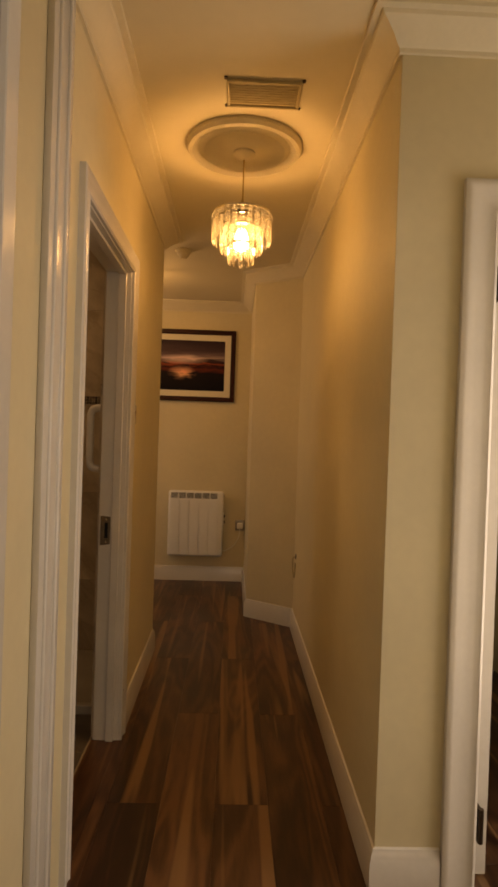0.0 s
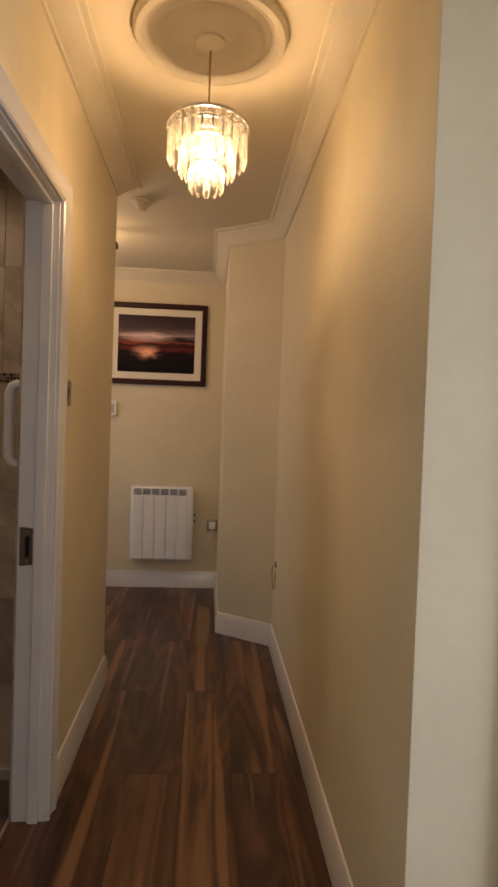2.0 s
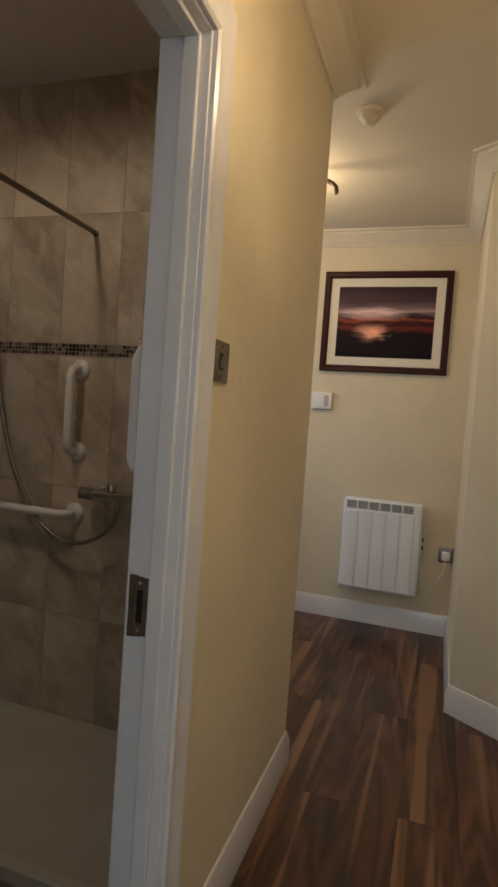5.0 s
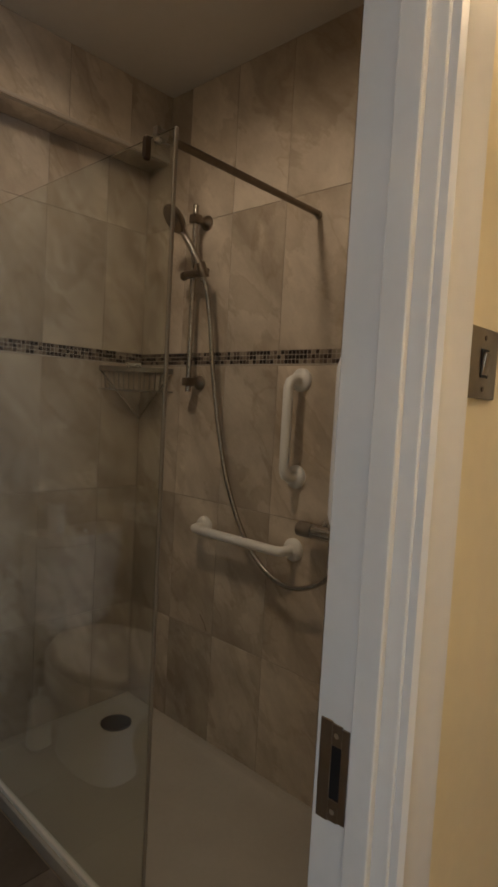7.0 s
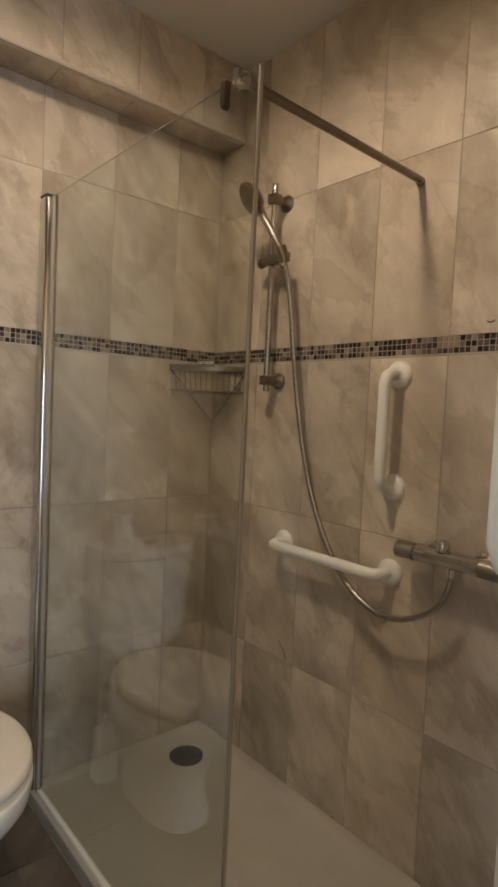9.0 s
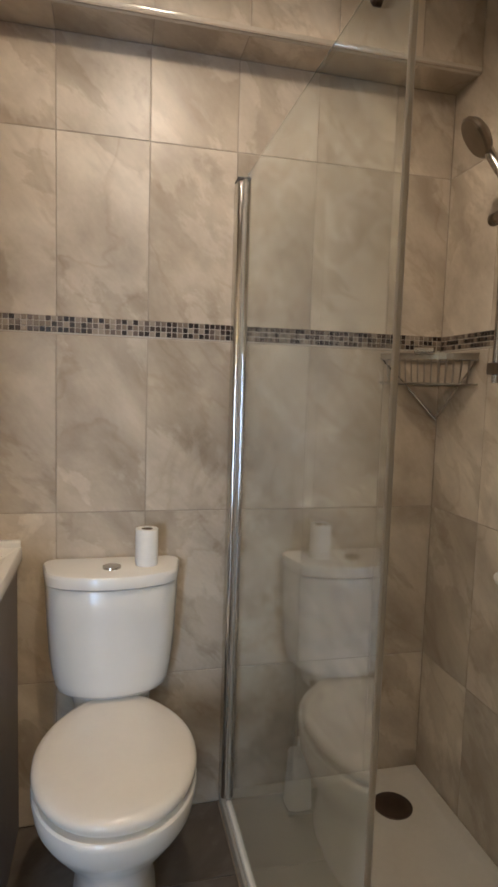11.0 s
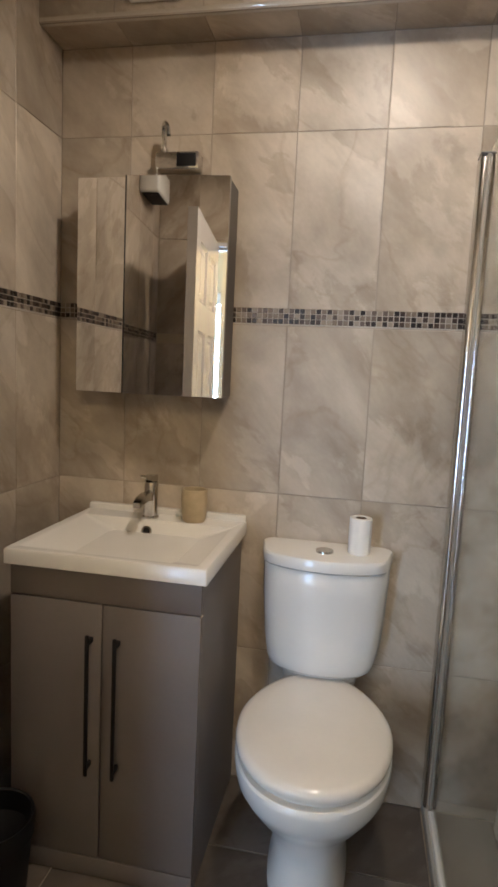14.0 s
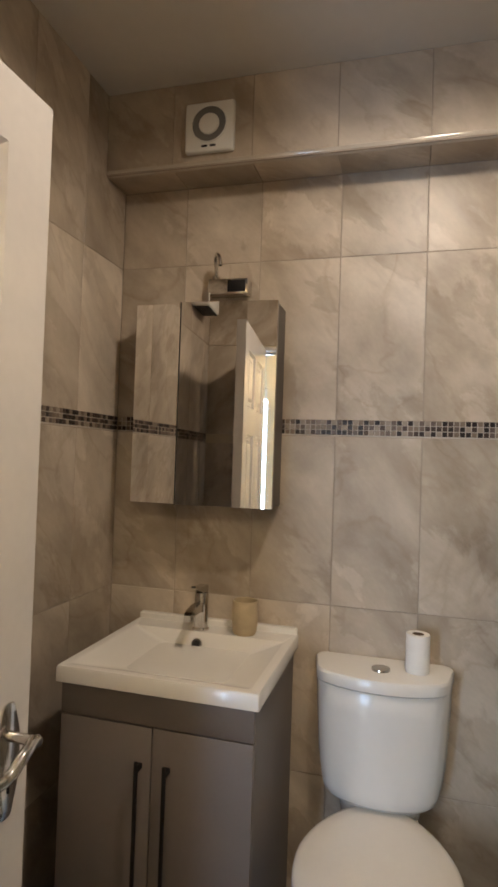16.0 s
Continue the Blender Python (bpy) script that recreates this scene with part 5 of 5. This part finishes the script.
# near-black disc closes the ring, painting the shade inside the overflow
part("overflow_hole", lathe(bm_new(), [(0.0, 0.001), (0.0105, 0.001)], om, 20), DARK, ba)
part("waste", lathe(bm_new(), [(0.0, 0.800), (0.018, 0.799), (0.022, 0.792)], Matrix.Translation((-1.735, 1.905, 0)), 24), CHROME, ba)

tp = thing("basin_tap", (-1.92, 1.873, 0.857), "chrome mono basin mixer tap", "tap")
bm = lathe(bm_new(), [(0.0, 0.0), (0.026, 0.0), (0.026, 0.005), (0.022, 0.009), (0.021, 0.075), (0.022, 0.10), (0.019, 0.112), (0.0, 0.114)], segs=28)
put("body", bm, CHROME, tp)
bm = bm_new()
loft(bm, [[(x, s * w, z + q * h) for s, q in ((-1, -1), (1, -1), (1, 1), (-1, 1))] for x, z, w, h in ((0.005, 0.068, 0.013, 0.014), (0.05, 0.074, 0.012, 0.012), (0.10, 0.070, 0.0115, 0.010), (0.118, 0.062, 0.010, 0.008))])
put("spout", bm, CHROME, tp)
bm = bm_new()
loft(bm, [[(x, s * w, z + q * h) for s, q in ((-1, -1), (1, -1), (1, 1), (-1, 1))] for x, z, w, h in ((-0.02, 0.122, 0.014, 0.010), (0.02, 0.124, 0.014, 0.010), (0.06, 0.136, 0.009, 0.005), (0.075, 0.142, 0.007, 0.003))])
put("lever", bm, CHROME, tp)
cu = thing("tumbler", (-1.926, 2.010, 0.8572), "sand-coloured resin tumbler on the basin", "tumbler")
put("cup", lathe(bm_new(), [(0.0, 0.0), (0.032, 0.0), (0.036, 0.008), (0.040, 0.045), (0.0395, 0.075), (0.038, 0.098), (0.036, 0.100), (0.034, 0.098), (0.035, 0.05), (0.030, 0.01), (0.0, 0.008)], segs=36), CUP, cu)

# mirror cabinet
mc = thing("mirror_cabinet", (-1.92, 1.87, 1.24), "two-door mirrored bathroom cabinet above the basin", "mirror cabinet")
AJAR = 3.0   # degrees by which the wider mirror door stands open
MX, MY0, MY1, MZ0, MZ1, MS = -1.862, 1.650, 2.095, 1.237, 1.842, 1.797
part("carcass", box(bm_new(), BX + 0.001, MX - 0.020, MY0 + 0.003, MY1 - 0.003, MZ0 + 0.003, MZ1 - 0.003), GREYDK, mc, smooth=False)
for a, b, ajar in ((MY0, MS - 0.002, 0.0), (MS + 0.002, MY1, AJAR)):
    swing = Matrix.Translation((MX - 0.0195, b, 0)) @ Matrix.Rotation(radians(ajar), 4, "Z") @ Matrix.Translation((-MX + 0.0195, -b, 0))
    bm = box(bm_new(), MX - 0.0195, MX - 0.003, a, b, MZ0, MZ1)
    bmesh.ops.transform(bm, matrix=swing, verts=bm.verts[:])
    dr = part("mirror_door", bm, STEEL, mc, smooth=False)
    bm = box(bm_new(), MX - 0.003, MX, a + 0.0006, b - 0.0006, MZ0 + 0.0006, MZ1 - 0.0006)
    bmesh.ops.transform(bm, matrix=swing, verts=bm.verts[:])
    part("mirror", bm, MIRROR, dr, smooth=False)
    if ajar:
        # black strip painted in for the shaded gap between the two doors
        bm = box(bm_new(), MX - 0.003, MX + 0.0006, a - 0.0002, a + 0.0035, MZ0 + 0.0006, MZ1 - 0.0006)
        bmesh.ops.transform(bm, matrix=swing, verts=bm.verts[:])
        part("gap_shade_strip", bm, BLACK, dr, "thin black strip for the shaded gap between the doors", smooth=False)

# light above the mirror, unlit
ml = thing("mirror_light", (BX, 1.916, 1.912), "unlit chrome gooseneck light above the mirror cabinet", "wall light")
put("base", box(bm_new(), 0.0, 0.05, -0.065, 0.065, -0.024, 0.024, 0.004), CHROME, ml)
put("switch_window", box(bm_new(), 0.049, 0.053, 0.0, 0.058, -0.018, 0.018, 0.002), BLACK, ml, "dark front panel")
put("arm", tube(bm_new(), smooth_path([(0.03, -0.045, 0.02), (0.03, -0.045, 0.055), (0.045, -0.043, 0.085), (0.07, -0.03, 0.095), (0.09, -0.015, 0.075), (0.095, -0.01, 0.05)]), 0.006, 10), CHROME, ml)
put("lamp_foot", tube(bm_new(), [(0.03, -0.045, 0.02), (0.03, -0.045, 0.036)], 0.012, 14), CHROME, ml)
put("pull_cord", tube(bm_new(), [(0.052, -0.058, -0.02), (0.055, -0.058, -0.075)], 0.0016, 6), WHITEPL, ml, "pale pull cord")

# extractor fan
ef = thing("extractor_fan", (BKX, 1.876, 2.360), "square white extractor fan on the tiled boxing", "extractor fan")
put("housing", box(bm_new(), 0.0, 0.022, -0.076, 0.076, -0.074, 0.074, 0.006, 3), WHITEPL, ef)
put("grille_recess", lathe(bm_new(), [(0.0, 0.0225), (0.055, 0.0225), (0.055, 0.018)], along((0, 0, 0.006), (1, 0, 0)), 36), DARKGREY, ef, "grey round intake")
bm = bm_new()
for r in (0.054,):
    lathe(bm, [(r - 0.0015, 0.0225), (r - 0.0015, 0.026), (r + 0.0015, 0.026), (r + 0.0015, 0.0225)], along((0, 0, 0.006), (1, 0, 0)), 36)
put("grille_rings", bm, WHITEPL, ef)
put("hub", lathe(bm_new(), [(0.0, 0.029), (0.029, 0.028), (0.032, 0.024), (0.032, 0.021)], along((0, 0, 0.006), (1, 0, 0)), 28), WHITEPL, ef, "white centre cap")
put("indicator", box(bm_new(), 0.021, 0.0235, -0.022, -0.004, -0.062, -0.056), BLACK, ef)
put("indicator", box(bm_new(), 0.021, 0.0235, 0.004, 0.022, -0.062, -0.056), BLACK, ef)

# ceiling light of the bathroom, flush
bl = thing("ceiling_light", (-1.12, 2.56, BCEIL), "small flush bathroom ceiling light with white rim", "ceiling light")
put("rim", lathe(bm_new(), [(0.075, 0.0), (0.075, -0.012), (0.06, -0.02), (0.055, -0.012), (0.0, -0.012)], segs=32), WHITEPL, bl)
gb = put("bulb", lathe(bm_new(), [(0.0, -0.06), (0.02, -0.058), (0.035, -0.04), (0.038, -0.02), (0.03, -0.012)], segs=24), PLASTSHADE, bl, "glowing lamp")
gb.visible_shadow = False

# downflow heater high on the side wall, seen in the mirror
fh = thing("fan_heater", (-0.66, BY0, 2.17), "white downflow bathroom heater with dark grille below", "heater")
put("housing", box(bm_new(), -0.11, 0.11, 0.0, 0.095, -0.05, 0.07, 0.012, 3), WHITEPL, fh)
put("outlet_grille", box(bm_new(), -0.095, 0.095, 0.01, 0.088, -0.0545, -0.05, 0.001, 1), BLACK, fh, "black outlet grille")

# pedal bin
bi = thing("waste_bin", (-1.425, 1.668, 0.0), "small round black plastic waste bin on the floor", "bin")
put("bucket", lathe(bm_new(), [(0.0, 0.0), (0.078, 0.0), (0.080, 0.006), (0.096, 0.190), (0.098, 0.200), (0.094, 0.203), (0.090, 0.193), (0.075, 0.02), (0.0, 0.012)], segs=40), BLACK, bi)
put("liner", lathe(bm_new(), [(0.099, 0.160), (0.101, 0.197), (0.098, 0.208), (0.092, 0.205), (0.086, 0.155), (0.0, 0.08)], segs=40), BLACK, bi, "black bin liner")

# ---- pieces of floors and walls ----


def piece_mesh(name, w, h, d, bevel, material):
    """A slab w wide (x), h high (z), d deep, its front at y = 0 looking along -y, with a small chamfer."""
    b = bevel
    back = [(-w / 2, d, -h / 2), (w / 2, d, -h / 2), (w / 2, d, h / 2), (-w / 2, d, h / 2)]
    mid = [(x, b, z) for x, _, z in back]
    top = [(x - math.copysign(b, x), 0, z - math.copysign(b, z)) for x, _, z in back]
    verts = back + mid + top
    faces = [(8, 9, 10, 11)]
    for o in (0, 4):
        for i in range(4):
            faces.append((o + i, o + (i + 1) % 4, o + 4 + (i + 1) % 4, o + 4 + i))
    me = bpy.data.meshes.new(name)
    me.from_pydata(verts, [], faces)
    me.materials.append(material)
    return me


CACHE = {}


def piece(name, parent, w, h, d, bevel, material, m):
    key = (name, round(w, 4), round(h, 4), material.name)
    if key not in CACHE:
        CACHE[key] = piece_mesh(name, w, h, d, bevel, material)
    ob = new(name, CACHE[key])
    ob.parent = parent
    ob.matrix_world = m
    return ob


rng = random.Random(4)
G = 0.0025
ROWS_Z = [(0.0, 0.4455), (0.4455, 0.9505), (0.9505, 1.4555), (1.5035, 1.9985), (1.9985, 2.60)]


def tile_wall(parent, origin, run, cuts, rz, zmax, rows=ROWS_Z, skip=None):
    """Tiles on a wall whose run starts at origin and goes along run; cuts: joint places along it."""
    d = Vector(run)
    for z0, z1 in rows:
        z1 = min(z1, zmax)
        if z1 - z0 < 0.02:
            continue
        for a, b in zip(cuts, cuts[1:]):
            if skip and skip((a + b) / 2, (z0 + z1) / 2):
                continue
            c = Vector(origin) + d * ((a + b) / 2)
            tilt = rng.uniform(-0.12, 0.12)
            piece("tile", parent, b - a - G, z1 - z0 - G, TH - 0.0005, 0.0012, TILE, pose(c.x, c.y, (z0 + z1) / 2, tilt, 0, rz + tilt))


def mosaic_band(parent, origin, run, length, rz, limit=300):
    s = 0.0158
    cols = int(length / s)
    d = Vector(run)
    loose = []
    bed = Vector(origin) + d * (length / 2)
    piece("grout_bed", parent, length - 0.002, 0.0465, TH - 0.003, 0.0004, PALEGROUT, pose(bed.x, bed.y, 1.4798, 0, 0, rz) @ pose(0, 0.0022, 0))
    for i in range(cols):
        for k in range(3):
            c = Vector(origin) + d * ((i + 0.5) * length / cols)
            m = pose(c.x, c.y, 1.4595 + 0.0004 + s / 2 + k * 0.0153, 0, 0, rz)
            if (cols - 1 - i) * 3 + k < limit:
                piece("mosaic_tile", parent, 0.0132, 0.0132, TH - 0.001, 0.0012, MOSAIC, m)
            else:
                loose.append(m)
    if loose:
        base = piece_mesh("seed", 0.0132, 0.0132, TH - 0.001, 0.0012, MOSAIC)
        vs = [v.co.copy() for v in base.vertices]
        fs = [tuple(p.vertices) for p in base.polygons]
        verts, faces = [], []
        for m in loose:
            o = len(verts)
            verts += [tuple(m @ v) for v in vs]
            faces += [tuple(o + i for i in f) for f in fs]
        me = bpy.data.meshes.new("mosaic_rest")
        me.from_pydata(verts, [], faces)
        me.materials.append(MOSAIC)
        ob = new("mosaic_rest", me)
        ob.parent = parent
        tagged(ob, kind="stuff")


walls = {o.name: o for o in scene.objects if o.name.startswith("wall_") or o.name == "bulkhead"}
yc = [0.0] + [y - BY0 for y in (1.754, 2.005, 2.256, 2.507, 2.757, 3.004, 3.256)] + [BY1 - BY0]
tile_wall(walls["wall_bathroom_back"], (BX, BY0, 0), (0, 1, 0), yc, 90, BKZ)
mosaic_band(walls["wall_bathroom_back"], (BX + 0.001, BY0, 0), (0, 1, 0), BY1 - BY0, 90)
xc = [0.0] + [x - BX for x in (-1.738, -1.488, -1.236, -0.985, -0.734, -0.484)] + [XLB - TH - BX]
tile_wall(walls["wall_shower"], (BX, BY1, 0), (1, 0, 0), xc, 0, BCEIL)
mosaic_band(walls["wall_shower"], (BX, BY1 - 0.001, 0), (1, 0, 0), XLB - TH - BX, 0)
# the side wall's run is measured from the door end
lc = [0.0, 0.12] + [0.12 + 0.251 * k for k in range(1, 6)] + [XLB - BX - TH]
tile_wall(walls["wall_bathroom_side"], (XLB - TH, BY0, 0), (-1, 0, 0), lc, 180, BCEIL)
mosaic_band(walls["wall_bathroom_side"], (XLB - TH, BY0 + 0.001, 0), (-1, 0, 0), XLB - TH - BX, 180)
# inner face of the door wall
tile_wall(walls["wall_west"], (XLB - TH, BY1, 0), (0, -1, 0), [0.0, 0.16, 0.41, 0.66, BY1 - D1 - 0.022], -90, BCEIL)
tile_wall(walls["wall_west"], (XLB - TH, D1 + 0.022, 0), (0, -1, 0), [0.0, 0.25, 0.5, 0.809], -90, BCEIL, [(1.9985, 2.60)])
tile_wall(walls["wall_west"], (XLB - TH, D0 - 0.022, 0), (0, -1, 0), [0.0, D0 - 0.022 - BY0], -90, BCEIL)
mosaic_band(walls["wall_west"], (XLB - TH - 0.001, BY1, 0), (0, -1, 0), BY1 - D1 - 0.022, -90)
# boxing front and underside
tile_wall(walls["bulkhead"], (BKX, BY0, 0), (0, 1, 0), yc, 90, BCEIL, [(BKZ + 0.015, BCEIL + 0.001)])
for a, b in zip(yc, yc[1:]):
    piece("tile", walls["bulkhead"], b - a - G, BKX - BX - 0.015 - G, TH - 0.0005, 0.0012, TILE, Matrix.Translation(((BKX + BX - 0.015) / 2, BY0 + (a + b) / 2, BKZ)) @ pose(0, 0, 0, 0, 0, 90) @ pose(0, 0, 0, 90, 0, 0))

bm = bm_new()
arc_ = [(BKX - 0.0155 + 0.0165 * math.cos(a), BKZ + 0.0155 + 0.0165 * math.sin(a)) for a in [-math.pi / 2 + math.pi / 2 * k / 10 for k in range(11)]]
loft(bm, [[(x, y, z) for x, z in arc_ + [(BKX - 0.0155, BKZ + 0.0155)]] for y in (BY0 + 0.001, BY1 - 0.001)])
solid("trim", bm, TILETRIM, "glossy beige quarter-round tile trim along the boxing edge", "tile trim", smooth=True)

# bathroom floor tiles
fx = [BX, -1.70, -1.367, -1.034, -0.701, XLB - TH]
fy = [BY0, 1.77, 2.10, 2.43, 2.75]
for xa, xb in zip(fx, fx[1:]):
    for ya, yb in zip(fy, fy[1:]):
        piece("tile", floor_bath, xb - xa - 0.004, yb - ya - 0.004, 0.0045, 0.0012, FLOORTILE, pose((xa + xb) / 2, (ya + yb) / 2, 0.0, -90, 0, 0))

# laminate boards, laid along the hall
BW, BL = 0.19, 1.344


def clip_rects(x0, x1, y0, y1):
    areas = [(XL, XR, LY, YEND), (XR, LX, LY, YC), (-1.78, XL, YN, YEND), (RD0, RD1, YC, YC + 0.11), (XR + 0.12, LX, YC + 0.11, 3.48), (XLB, XL, D0, D1)]
    for a0, a1, b0, b1 in areas:
        u0, u1, v0, v1 = max(x0, a0), min(x1, a1), max(y0, b0), min(y1, b1)
        if u1 - u0 > 0.004 and v1 - v0 > 0.004:
            yield u0, u1, v0, v1


def board_mesh(w, h):
    key = ("board", round(w, 3), round(h, 3))
    if key not in CACHE:
        b = 0.0004
        bot = [(-w / 2, -h / 2, -0.008), (w / 2, -h / 2, -0.008), (w / 2, h / 2, -0.008), (-w / 2, h / 2, -0.008)]
        mid = [(x, y, -b) for x, y, _ in bot]
        top = [(x - math.copysign(b, x), y - math.copysign(b, y), 0) for x, y, _ in bot]
        faces = [(8, 9, 10, 11)]
        for o in (0, 4):
            for i in range(4):
                faces.append((o + i, o + (i + 1) % 4, o + 4 + (i + 1) % 4, o + 4 + i))
        me = bpy.data.meshes.new("plank")
        me.from_pydata(bot + mid + top, [], faces)
        me.materials.append(PLANK)
        CACHE[key] = me
    return CACHE[key]


SEAM, JOINT = 0.174, 2.113       # one seam between boards, one end joint in the row beyond it
row = math.floor((-1.80 - SEAM) / BW)
while SEAM + row * BW < LX:
    x = SEAM + row * BW
    y = JOINT - 4 * BL + (BL / 2 if row % 2 else 0.0)
    while y < YEND:
        for u0, u1, v0, v1 in clip_rects(x, x + BW, y, y + BL):
            ob = new("plank", board_mesh(u1 - u0 - 0.0003, v1 - v0 - 0.0003))
            ob.parent = floor
            ob.matrix_world = pose((u0 + u1) / 2, (v0 + v1) / 2, 0.0)
        y += BL
    row += 1
